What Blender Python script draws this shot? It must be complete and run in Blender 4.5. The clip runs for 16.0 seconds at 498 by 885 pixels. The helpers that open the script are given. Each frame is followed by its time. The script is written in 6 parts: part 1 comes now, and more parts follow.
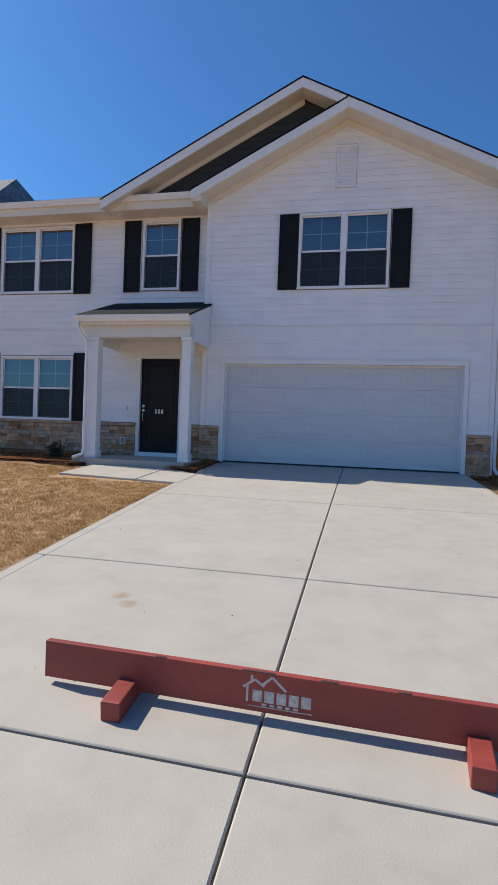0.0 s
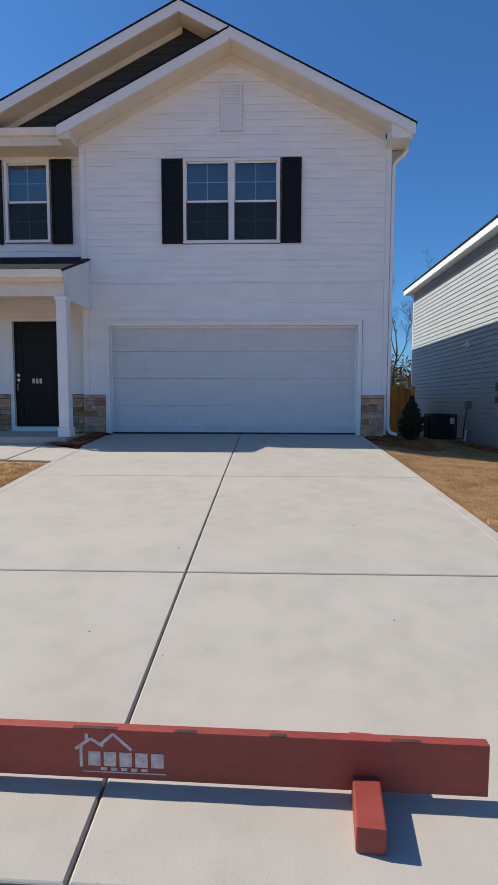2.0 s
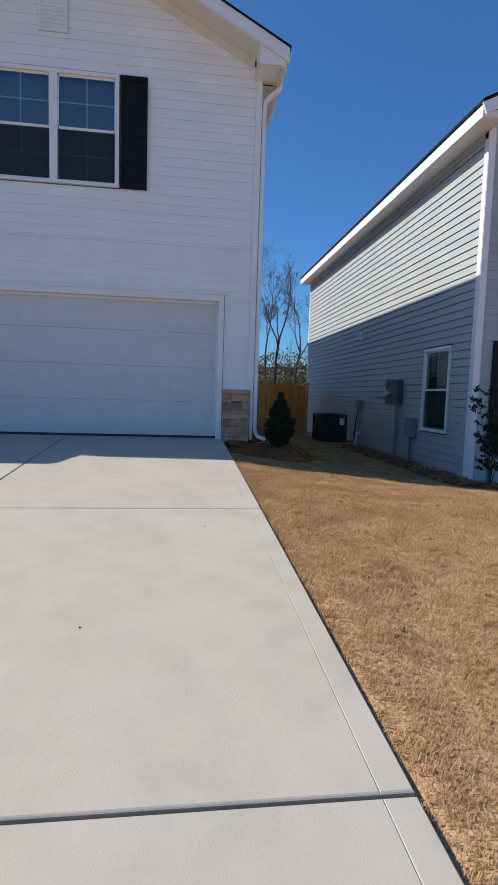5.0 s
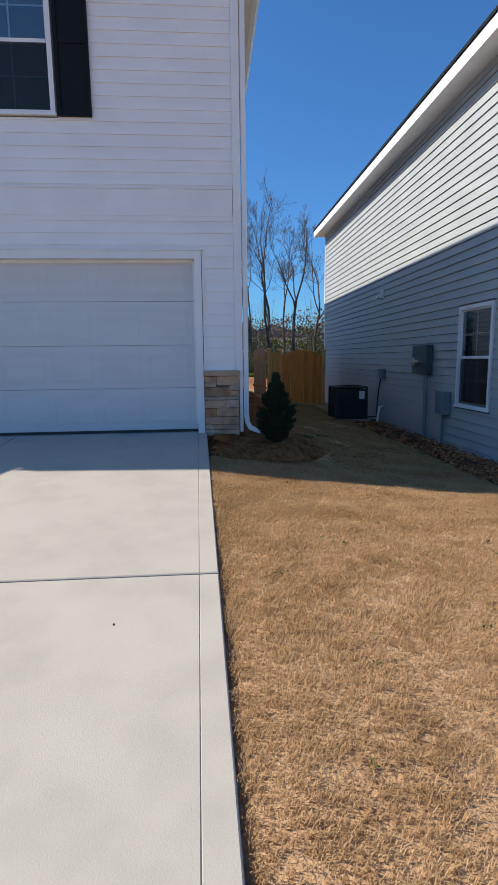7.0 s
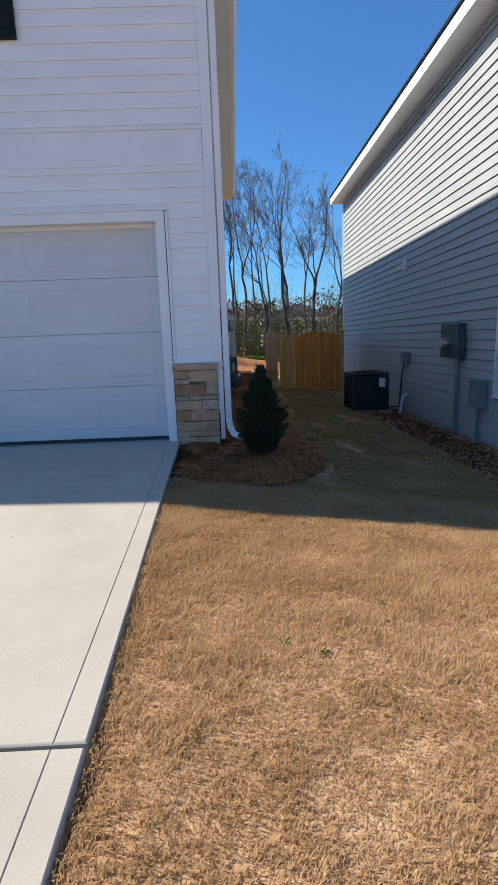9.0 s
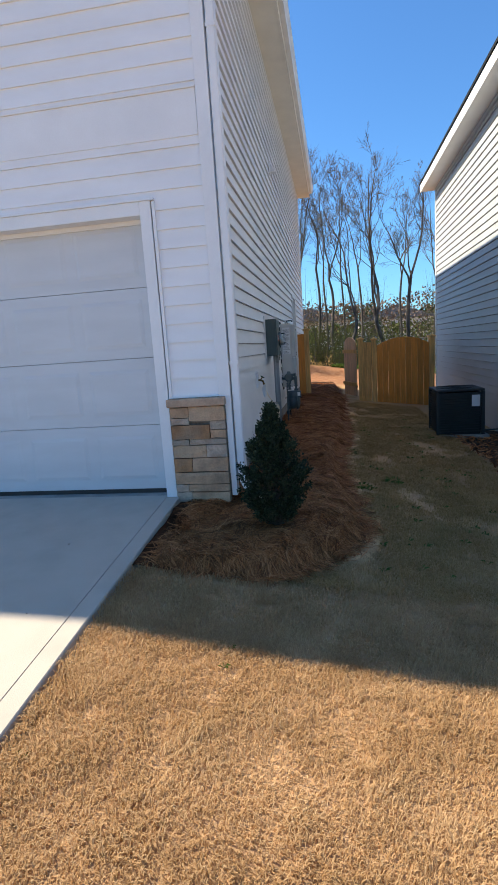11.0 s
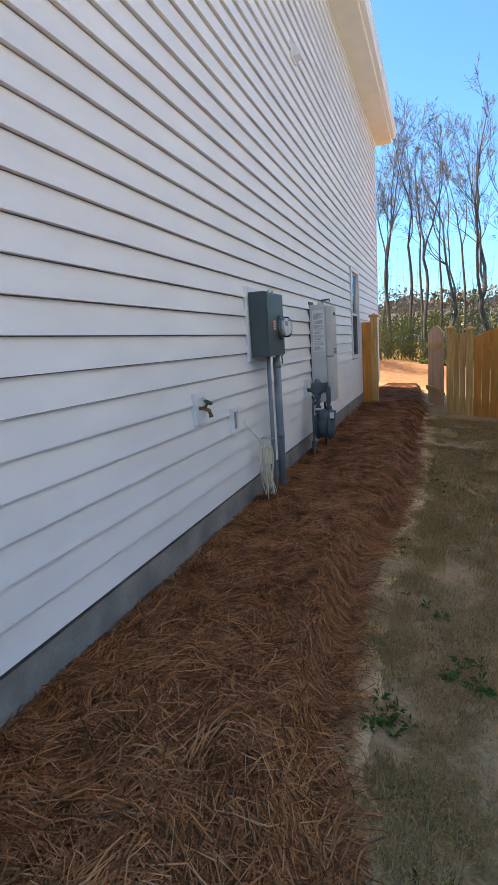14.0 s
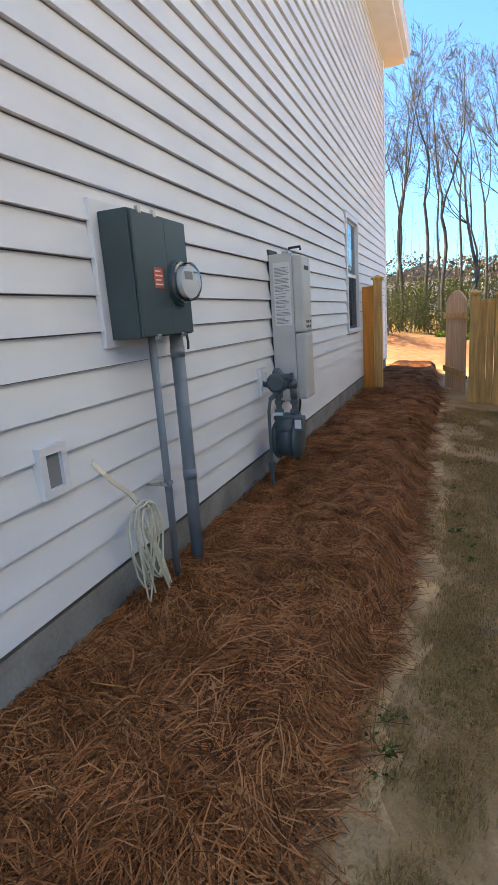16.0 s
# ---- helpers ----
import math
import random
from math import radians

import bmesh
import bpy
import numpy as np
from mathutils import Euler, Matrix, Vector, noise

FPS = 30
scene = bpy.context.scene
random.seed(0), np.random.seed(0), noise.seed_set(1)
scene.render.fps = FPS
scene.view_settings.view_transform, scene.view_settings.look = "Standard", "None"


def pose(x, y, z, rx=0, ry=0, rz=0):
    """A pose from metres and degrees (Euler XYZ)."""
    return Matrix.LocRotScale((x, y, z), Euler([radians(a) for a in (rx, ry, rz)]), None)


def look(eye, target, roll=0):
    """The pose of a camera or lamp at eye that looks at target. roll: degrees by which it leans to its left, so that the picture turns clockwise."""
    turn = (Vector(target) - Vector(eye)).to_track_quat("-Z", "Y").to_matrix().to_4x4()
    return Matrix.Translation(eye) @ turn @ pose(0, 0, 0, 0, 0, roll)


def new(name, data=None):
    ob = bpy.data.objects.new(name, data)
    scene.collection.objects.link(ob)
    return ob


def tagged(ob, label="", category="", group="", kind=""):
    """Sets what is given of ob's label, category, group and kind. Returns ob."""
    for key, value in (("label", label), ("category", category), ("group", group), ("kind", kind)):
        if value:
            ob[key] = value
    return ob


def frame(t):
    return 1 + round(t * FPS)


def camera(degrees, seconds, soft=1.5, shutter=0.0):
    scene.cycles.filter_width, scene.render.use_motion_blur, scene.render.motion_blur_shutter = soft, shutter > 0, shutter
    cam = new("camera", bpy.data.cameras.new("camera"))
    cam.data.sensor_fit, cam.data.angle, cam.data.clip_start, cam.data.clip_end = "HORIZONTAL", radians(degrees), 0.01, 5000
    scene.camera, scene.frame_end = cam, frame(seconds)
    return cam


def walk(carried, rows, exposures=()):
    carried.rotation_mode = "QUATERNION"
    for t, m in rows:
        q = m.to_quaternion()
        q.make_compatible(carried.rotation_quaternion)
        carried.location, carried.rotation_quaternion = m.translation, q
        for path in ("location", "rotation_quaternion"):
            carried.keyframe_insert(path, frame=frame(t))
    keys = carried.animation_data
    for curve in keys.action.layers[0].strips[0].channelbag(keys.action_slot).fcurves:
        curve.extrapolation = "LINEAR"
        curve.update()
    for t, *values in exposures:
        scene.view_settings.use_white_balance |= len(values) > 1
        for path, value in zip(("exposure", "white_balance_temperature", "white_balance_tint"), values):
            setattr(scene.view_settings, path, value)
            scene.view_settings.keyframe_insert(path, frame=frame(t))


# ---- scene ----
cam = camera(50.9, 16.0)
PATH = [
    (0, (-2.41, -11.046, 0.631), (-2.827, -9.09, 0.599), 2.2),
    (0.5, (-2.439, -11.031, 0.645), (-2.768, -9.059, 0.599), 1.6),
    (1, (-2.423, -10.93, 0.653), (-2.673, -8.948, 0.547), 0.3),
    (1.5, (-2.332, -10.685, 0.666), (-2.502, -8.696, 0.53), -0.1),
    (2, (-2.225, -10.435, 0.697), (-2.292, -8.443, 0.533), 0.1),
    (2.5, (-2.141, -10.042, 0.686), (-2.045, -8.05, 0.539), 0.7),
    (3, (-1.938, -9.74, 0.702), (-1.729, -7.756, 0.554), 1.0),
    (3.5, (-1.641, -9.426, 0.739), (-1.35, -7.453, 0.588), 1.3),
    (4, (-1.4, -9.038, 0.7), (-1.057, -7.073, 0.555), 1.9),
    (6.3, (-0.509, -7.35, 0.89), (-0.405, -5.372, 0.613), 1.2),
    (6.5, (-0.451, -7.174, 0.942), (-0.328, -5.199, 0.652), 0.5),
    (7, (-0.311, -6.721, 0.94), (-0.163, -4.752, 0.621), -0.7),
    (7.5, (-0.212, -6.38, 0.964), (-0.096, -4.416, 0.605), -0.6),
    (8, (-0.159, -6.043, 0.99), (-0.061, -4.083, 0.604), -0.8),
    (8.5, (0.026, -5.733, 0.981), (0.107, -3.776, 0.58), -1.3),
    (9, (0.257, -5.37, 1.002), (0.297, -3.408, 0.616), -2.1),
    (9.2, (0.347, -5.229, 1.003), (0.358, -3.263, 0.633), -2.6),
    (11.3, (0.985, -3.665, 1.136), (0.602, -1.735, 0.786), -4.0),
    (11.5, (1.024, -3.458, 1.138), (0.612, -1.533, 0.784), -4.1),
    (12, (1.073, -2.902, 1.143), (0.598, -0.992, 0.786), -4.0),
    (12.5, (1.188, -2.365, 1.103), (0.663, -0.466, 0.758), -4.7),
    (13, (1.258, -1.783, 1.096), (0.696, 0.105, 0.755), -4.8),
    (13.5, (1.302, -1.203, 1.088), (0.702, 0.675, 0.751), -4.9),
    (14, (1.343, -0.69, 1.103), (0.665, 1.156, 0.743), -3.8),
    (14.5, (1.351, -0.214, 1.107), (0.595, 1.598, 0.729), -3.2),
    (15, (1.375, 0.246, 1.074), (0.572, 2.033, 0.672), -3.0),
    (15.5, (1.34, 0.755, 1.049), (0.536, 2.536, 0.62), -3.4),
    (16, (1.287, 1.284, 1.061), (0.564, 3.091, 0.604), -4.2),
]
EXPOSURES = [(0.0, 0.26, 6850, 8), (4.0, 0.25, 6850, 8), (6.5, 0.42, 6900, 8), (9.0, 0.66, 7150, 8), (11.5, 1.27, 7950, 8), (13.0, 1.64, 8300, 9), (14.5, 1.96, 8900, 10), (16.0, 2.10, 9250, 10)]
walk(cam, [(t, look(eye, goal, roll)) for t, eye, goal, roll in PATH], EXPOSURES)

# world and sun: clear spring sky, sun over the house from its far side
SUN_TO = Vector((-1.08, 0.20, 1.0)).normalized()
world = bpy.data.worlds.new("sky")
scene.world = world
world.use_nodes = True
wt = world.node_tree
sky = wt.nodes.new("ShaderNodeTexSky")
sky.sky_type = "NISHITA"
sky.sun_disc = False
sky.sun_elevation = math.asin(SUN_TO.z)
sky.sun_rotation = math.atan2(SUN_TO.x, SUN_TO.y)
sky.air_density, sky.dust_density, sky.ozone_density = 1.0, 0.7, 3.0
tint = wt.nodes.new("ShaderNodeMixRGB")
tint.blend_type, tint.inputs[0].default_value, tint.inputs[2].default_value = "MULTIPLY", 1.0, (0.325, 0.68, 1.06, 1)
wt.links.new(sky.outputs[0], tint.inputs[1])
wt.links.new(tint.outputs[0], wt.nodes["Background"].inputs[0])
wt.nodes["Background"].inputs[1].default_value = 0.115
sun = bpy.data.lights.new("sun", "SUN")
sun.energy, sun.angle, sun.color = 4.6, radians(0.53), (1.0, 0.95, 0.87)
sun_ob = new("sun", sun)
sun_ob.matrix_basis = look((0, 0, 40), Vector((0, 0, 40)) - SUN_TO)


# ---- materials ----
def mat(name, base, rough=0.6, metal=0.0, vary=0.08, scale=6.0, fine=90.0, bump=0.15, rnd=0.0, stretch=(1, 1, 1),
        second=None, spread=0.5, spec=0.5, coat=0.0, dist=0.004):
    """Painted, mineral or wooden surface: two scales of noise on colour, fine relief; second: a stain colour; rnd: change from piece to piece."""
    m = bpy.data.materials.new(name)
    m.use_nodes = True
    t = m.node_tree
    n, l = t.nodes, t.links
    b = n["Principled BSDF"]
    co = n.new("ShaderNodeTexCoord")
    mp = n.new("ShaderNodeMapping")
    mp.inputs["Scale"].default_value = stretch
    l.new(co.outputs["Object"], mp.inputs[0])
    big, small = n.new("ShaderNodeTexNoise"), n.new("ShaderNodeTexNoise")
    for x, s, d in ((big, scale, 5), (small, fine, 3)):
        x.inputs["Scale"].default_value, x.inputs["Detail"].default_value = s, d
        l.new(mp.outputs[0], x.inputs["Vector"])
    ramp = n.new("ShaderNodeValToRGB")
    dark = [c * (1 - 2.2 * vary) for c in base]
    light = [min(1, c * (1 + 1.4 * vary)) for c in base]
    ramp.color_ramp.elements[0].position, ramp.color_ramp.elements[1].position = 0.32, 0.68
    ramp.color_ramp.elements[0].color, ramp.color_ramp.elements[1].color = (*dark, 1), (*light, 1)
    l.new(big.outputs[0], ramp.inputs[0])
    col = ramp.outputs[0]
    if second:
        st = n.new("ShaderNodeTexNoise")
        st.inputs["Scale"].default_value, st.inputs["Detail"].default_value = scale * 0.37, 8
        l.new(mp.outputs[0], st.inputs["Vector"])
        r2 = n.new("ShaderNodeValToRGB")
        r2.color_ramp.elements[0].position, r2.color_ramp.elements[1].position = spread, min(1, spread + 0.18)
        l.new(st.outputs[0], r2.inputs[0])
        mx = n.new("ShaderNodeMixRGB")
        l.new(r2.outputs[0], mx.inputs[0])
        l.new(col, mx.inputs[1])
        mx.inputs[2].default_value = (*second, 1)
        col = mx.outputs[0]
    g = n.new("ShaderNodeMixRGB")
    g.blend_type, g.inputs[0].default_value = "MULTIPLY", 1.0
    mr = n.new("ShaderNodeMapRange")
    mr.inputs["To Min"].default_value, mr.inputs["To Max"].default_value = 1 - 1.6 * vary, 1 + 1.6 * vary
    l.new(small.outputs[0], mr.inputs[0])
    l.new(col, g.inputs[1])
    l.new(mr.outputs[0], g.inputs[2])
    col = g.outputs[0]
    if rnd:
        oi = n.new("ShaderNodeObjectInfo")
        hs = n.new("ShaderNodeHueSaturation")
        m2 = n.new("ShaderNodeMapRange")
        m2.inputs["To Min"].default_value, m2.inputs["To Max"].default_value = 1 - rnd, 1 + rnd
        l.new(oi.outputs["Random"], m2.inputs[0])
        l.new(m2.outputs[0], hs.inputs["Value"])
        l.new(col, hs.inputs["Color"])
        col = hs.outputs[0]
    l.new(col, b.inputs["Base Color"])
    m3 = n.new("ShaderNodeMapRange")
    m3.inputs["To Min"].default_value, m3.inputs["To Max"].default_value = max(0.03, rough - 0.1), min(1, rough + 0.1)
    l.new(big.outputs[0], m3.inputs[0])
    l.new(m3.outputs[0], b.inputs["Roughness"])
    b.inputs["Metallic"].default_value = metal
    b.inputs["Specular IOR Level"].default_value = spec
    b.inputs["Coat Weight"].default_value = coat
    if bump:
        bp = n.new("ShaderNodeBump")
        bp.inputs["Strength"].default_value, bp.inputs["Distance"].default_value = bump, dist
        l.new(small.outputs[0], bp.inputs["Height"])
        l.new(bp.outputs[0], b.inputs["Normal"])
    return m


def island_mat(name, colours, rough=0.8, vary_scale=0.5, trans=0.0, soft=0.35):
    """Loose stuff (straw, blades, leaves): colour from strand to strand and in patches."""
    m = bpy.data.materials.new(name)
    m.use_nodes = True
    n, l = m.node_tree.nodes, m.node_tree.links
    b = n["Principled BSDF"]
    geo = n.new("ShaderNodeNewGeometry")
    co = n.new("ShaderNodeTexCoord")
    nz = n.new("ShaderNodeTexNoise")
    nz.inputs["Scale"].default_value, nz.inputs["Detail"].default_value = vary_scale, 6
    l.new(co.outputs["Object"], nz.inputs["Vector"])
    mx = n.new("ShaderNodeMix")
    mx.inputs[0].default_value = soft
    l.new(geo.outputs["Random Per Island"], mx.inputs[2])
    l.new(nz.outputs[0], mx.inputs[3])
    r = n.new("ShaderNodeValToRGB")
    for i, c in enumerate(colours):
        p = 0.12 + 0.76 * i / (len(colours) - 1)
        e = r.color_ramp.elements[i] if i < 2 else r.color_ramp.elements.new(p)
        e.position, e.color = p, (*c, 1)
    l.new(mx.outputs[0], r.inputs[0])
    l.new(r.outputs[0], b.inputs["Base Color"])
    b.inputs["Roughness"].default_value = rough
    b.inputs["Specular IOR Level"].default_value = 0.12
    if trans:
        tr = n.new("ShaderNodeBsdfTranslucent")
        l.new(r.outputs[0], tr.inputs[0])
        mixs = n.new("ShaderNodeMixShader")
        mixs.inputs[0].default_value = trans
        l.new(b.outputs[0], mixs.inputs[1])
        l.new(tr.outputs[0], mixs.inputs[2])
        l.new(mixs.outputs[0], n["Material Output"].inputs[0])
    return m


def glass_mat(name, ior=2.3, clear=(0.72, 0.78, 0.76, 1)):
    m = bpy.data.materials.new(name)
    m.use_nodes = True
    n, l = m.node_tree.nodes, m.node_tree.links
    tr, gl, mixs, fr = (n.new("ShaderNode" + k) for k in ("BsdfTransparent", "BsdfGlossy", "MixShader", "Fresnel"))
    tr.inputs[0].default_value = clear
    gl.inputs["Roughness"].default_value = 0.01
    gl.inputs[0].default_value = (0.9, 0.95, 1.0, 1)
    fr.inputs[0].default_value = ior
    l.new(fr.outputs[0], mixs.inputs[0])
    l.new(tr.outputs[0], mixs.inputs[1])
    l.new(gl.outputs[0], mixs.inputs[2])
    l.new(mixs.outputs[0], n["Material Output"].inputs[0])
    return m


def screen_mat(name):
    m = bpy.data.materials.new(name)
    m.use_nodes = True
    n, l = m.node_tree.nodes, m.node_tree.links
    tr, mixs = n.new("ShaderNodeBsdfTransparent"), n.new("ShaderNodeMixShader")
    b = n["Principled BSDF"]
    b.inputs["Base Color"].default_value = (0.012, 0.014, 0.015, 1)
    b.inputs["Roughness"].default_value = 0.7
    mixs.inputs[0].default_value = 0.70
    l.new(tr.outputs[0], mixs.inputs[1])
    l.new(b.outputs[0], mixs.inputs[2])
    l.new(mixs.outputs[0], n["Material Output"].inputs[0])
    return m


SIDING = mat("white_siding", (0.80, 0.80, 0.80), 0.5, vary=0.025, scale=1.6, fine=160, bump=0.05, stretch=(1, 1, 3))
TRIM = mat("white_trim", (0.78, 0.78, 0.78), 0.45, vary=0.02, scale=3, bump=0.03)
CREAM = mat("cream_soffit", (0.72, 0.68, 0.60), 0.5, vary=0.03, scale=3, bump=0.03)
GARAGE = mat("garage_door_paint", (0.60, 0.61, 0.62), 0.42, vary=0.02, scale=2, fine=260, bump=0.06, stretch=(1, 1, 4))
DARKSIDE = mat("charcoal_siding", (0.028, 0.031, 0.036), 0.6, vary=0.08)
GREYSIDE = mat("grey_siding", (0.385, 0.405, 0.415), 0.5, vary=0.03, scale=1.6, bump=0.05, stretch=(1, 1, 3))
BLACK = mat("black_shutter", (0.008, 0.009, 0.010), 0.55, vary=0.1, bump=0.05, spec=0.2)
DOORBLACK = mat("black_door_paint", (0.007, 0.007, 0.008), 0.45, vary=0.1, bump=0.04, spec=0.25)
SHINGLE = mat("charcoal_shingle", (0.019, 0.021, 0.024), 0.95, vary=0.25, scale=9, fine=240, bump=0.6, rnd=0.25, spec=0.12)
GREYROOF = mat("grey_shingle", (0.20, 0.20, 0.20), 0.9, vary=0.2, scale=5, fine=120, bump=0.5)
CONCRETE = mat("driveway_concrete", (0.425, 0.380, 0.326), 0.85, vary=0.035, scale=5.0, fine=170, bump=0.35, second=(0.448, 0.402, 0.347),
               spread=0.48, rnd=0.02, dist=0.003)
CONCSIDE = mat("joint_shadow_concrete", (0.26, 0.205, 0.15), 0.95, vary=0.2, scale=8)
FOUND = mat("foundation_concrete", (0.27, 0.262, 0.245), 0.9, vary=0.15, scale=4, fine=60, bump=0.4, second=(0.33, 0.33, 0.32), spread=0.56)
STONES = [mat("stone_tan", (0.52, 0.315, 0.19), 0.85, vary=0.14, scale=9, fine=70, bump=0.7, rnd=0.18, second=(0.48, 0.33, 0.21), dist=0.008),
          mat("stone_brown", (0.38, 0.185, 0.085), 0.85, vary=0.16, scale=9, fine=70, bump=0.7, rnd=0.2, second=(0.33, 0.22, 0.14), dist=0.008),
          mat("stone_buff", (0.47, 0.335, 0.245), 0.85, vary=0.15, scale=9, fine=70, bump=0.7, rnd=0.15, second=(0.44, 0.34, 0.25), dist=0.008)]
CAPSTONE = mat("stone_cap", (0.47, 0.30, 0.20), 0.85, vary=0.14, scale=8, fine=60, bump=0.6, dist=0.006)
# also the wall cores; bared in siding gaps, its dark tone makes lap shade
MORTAR_AND_CORE = mat("mortar", (0.20, 0.165, 0.135), 0.95, vary=0.2, scale=20, bump=0.4)
RED = mat("red_barrier_paint", (0.30, 0.050, 0.036), 0.55, vary=0.12, scale=4, fine=50, bump=0.25, stretch=(0.4, 1, 1), second=(0.34, 0.072, 0.052), spread=0.55)
WEAR = mat("chipped_dark_wood", (0.07, 0.03, 0.025), 0.9, vary=0.2)
LOGOWHITE = mat("stencil_paint", (0.55, 0.48, 0.45), 0.7, vary=0.12, scale=40)
CEDAR = mat("orange_stained_wood", (0.68, 0.245, 0.035), 0.6, vary=0.10, scale=5, fine=40, bump=0.3, stretch=(6, 6, 0.5), rnd=0.12)
PINE = mat("treated_pine", (0.66, 0.36, 0.12), 0.7, vary=0.14, scale=5, fine=40, bump=0.3, stretch=(6, 6, 0.5), rnd=0.12)
PALEPINE = mat("pale_gate_wood", (0.74, 0.44, 0.25), 0.7, vary=0.12, scale=5, fine=40, bump=0.3, stretch=(6, 6, 0.5), rnd=0.1)
METERGREY = mat("grey_green_enamel", (0.042, 0.075, 0.078), 0.42, vary=0.06, bump=0.03)
GASGREY = mat("gas_meter_paint", (0.075, 0.105, 0.115), 0.5, vary=0.1, bump=0.1)
PVC = mat("grey_conduit", (0.19, 0.225, 0.25), 0.45, vary=0.06, bump=0.03)
HEATER = mat("heater_casing", (0.56, 0.55, 0.52), 0.42, vary=0.03, bump=0.03)
LABELGREY = mat("label_print", (0.24, 0.24, 0.24), 0.6, vary=0.05)
LABELWHITE = mat("label_white", (0.72, 0.72, 0.71), 0.6, vary=0.03)
LABELRED = mat("warning_label", (0.62, 0.10, 0.055), 0.5, vary=0.05)
CHROME = mat("satin_nickel", (0.55, 0.53, 0.50), 0.28, metal=1.0, vary=0.03)
BRASS = mat("brass", (0.24, 0.155, 0.07), 0.38, metal=1.0, vary=0.1)
GREENWHEEL = mat("green_handwheel", (0.012, 0.055, 0.04), 0.4, vary=0.1)
CABLE = mat("cream_cable", (0.82, 0.73, 0.56), 0.55, vary=0.08)
DARKMETAL = mat("dark_grille", (0.022, 0.024, 0.025), 0.55, vary=0.15)
INSIDE = mat("interior_wall", (0.35, 0.34, 0.32), 0.9, vary=0.03)
BLIND = mat("blind_slat", (0.33, 0.33, 0.33), 0.6, vary=0.03)
GLASS = glass_mat("window_glass")
SCREEN = screen_mat("insect_screen")
DOME = glass_mat("meter_dome", 1.22, (0.93, 0.95, 0.95, 1))
BARK = mat("grey_bark", (0.075, 0.066, 0.058), 0.95, vary=0.25, scale=3, fine=14, bump=0.8, stretch=(4, 4, 1))
TWIG = mat("twig_bark", (0.090, 0.080, 0.072), 0.95, vary=0.2, scale=3, bump=0)


def ground_material():
    """Dormant turf, bare soil and red clay, by noise and by where the lot's surfaces lie."""
    m = bpy.data.materials.new("dormant_lawn")
    m.use_nodes = True
    n, l = m.node_tree.nodes, m.node_tree.links
    b = n["Principled BSDF"]
    co = n.new("ShaderNodeTexCoord")
    def noise_tex(s, d=6):
        x = n.new("ShaderNodeTexNoise")
        x.inputs["Scale"].default_value, x.inputs["Detail"].default_value = s, d
        l.new(co.outputs["Object"], x.inputs["Vector"])
        return x.outputs[0]
    def ramp(src, stops):
        r = n.new("ShaderNodeValToRGB")
        for i, (p, c) in enumerate(stops):
            e = r.color_ramp.elements[i] if i < 2 else r.color_ramp.elements.new(p)
            e.position, e.color = p, (*c, 1)
        l.new(src, r.inputs[0])
        return r.outputs[0]
    def mix(f, a, c):
        x = n.new("ShaderNodeMixRGB")
        l.new(f, x.inputs[0]), l.new(a, x.inputs[1]), l.new(c, x.inputs[2])
        return x.outputs[0]
    def lim(src, lo, hi):
        x = n.new("ShaderNodeMapRange")
        x.interpolation_type = "SMOOTHSTEP"
        x.inputs["From Min"].default_value, x.inputs["From Max"].default_value = lo, hi
        l.new(src, x.inputs[0])
        return x.outputs[0]
    straw = ramp(noise_tex(38, 8), [(0.3, (0.36, 0.215, 0.115)), (0.5, (0.46, 0.29, 0.165)), (0.72, (0.56, 0.38, 0.235))])
    straw2 = ramp(noise_tex(2.2), [(0.35, (0.38, 0.225, 0.115)), (0.65, (0.52, 0.335, 0.195))])
    half = n.new("ShaderNodeValue")
    half.outputs[0].default_value = 0.4
    turf = mix(half.outputs[0], straw, straw2)
    soil = ramp(noise_tex(14, 8), [(0.3, (0.36, 0.21, 0.095)), (0.6, (0.50, 0.315, 0.16))])
    clay = ramp(noise_tex(5, 8), [(0.3, (0.30, 0.125, 0.058)), (0.7, (0.44, 0.225, 0.12))])
    sep = n.new("ShaderNodeSeparateXYZ")
    l.new(co.outputs["Object"], sep.inputs[0])
    green = ramp(noise_tex(9, 6), [(0.3, (0.25, 0.150, 0.05)), (0.7, (0.38, 0.235, 0.095))])
    # thin, greener turf and bare soil in the narrow side yard
    side = lim(sep.outputs[1], -1.9, 0.2)
    patch = lim(noise_tex(1.7, 9), 0.40, 0.72)
    mulm = n.new("ShaderNodeMath")
    mulm.operation = "MULTIPLY"
    l.new(side, mulm.inputs[0]), l.new(patch, mulm.inputs[1])
    patch2 = lim(noise_tex(2.6, 9), 0.46, 0.78)
    mul2 = n.new("ShaderNodeMath")
    mul2.operation = "MULTIPLY"
    l.new(side, mul2.inputs[0]), l.new(patch2, mul2.inputs[1])
    c = mix(mul2.outputs[0], mix(mulm.outputs[0], turf, soil), green)
    c = mix(lim(sep.outputs[1], 12.6, 14.2), c, clay)
    c = mix(lim(sep.outputs[1], 17.2, 18.2), c, green)
    l.new(c, b.inputs["Base Color"])
    b.inputs["Roughness"].default_value = 1.0
    b.inputs["Specular IOR Level"].default_value = 0.1
    bp = n.new("ShaderNodeBump")
    bp.inputs["Strength"].default_value, bp.inputs["Distance"].default_value = 0.9, 0.02
    l.new(noise_tex(55, 6), bp.inputs["Height"])
    l.new(bp.outputs[0], b.inputs["Normal"])
    return m


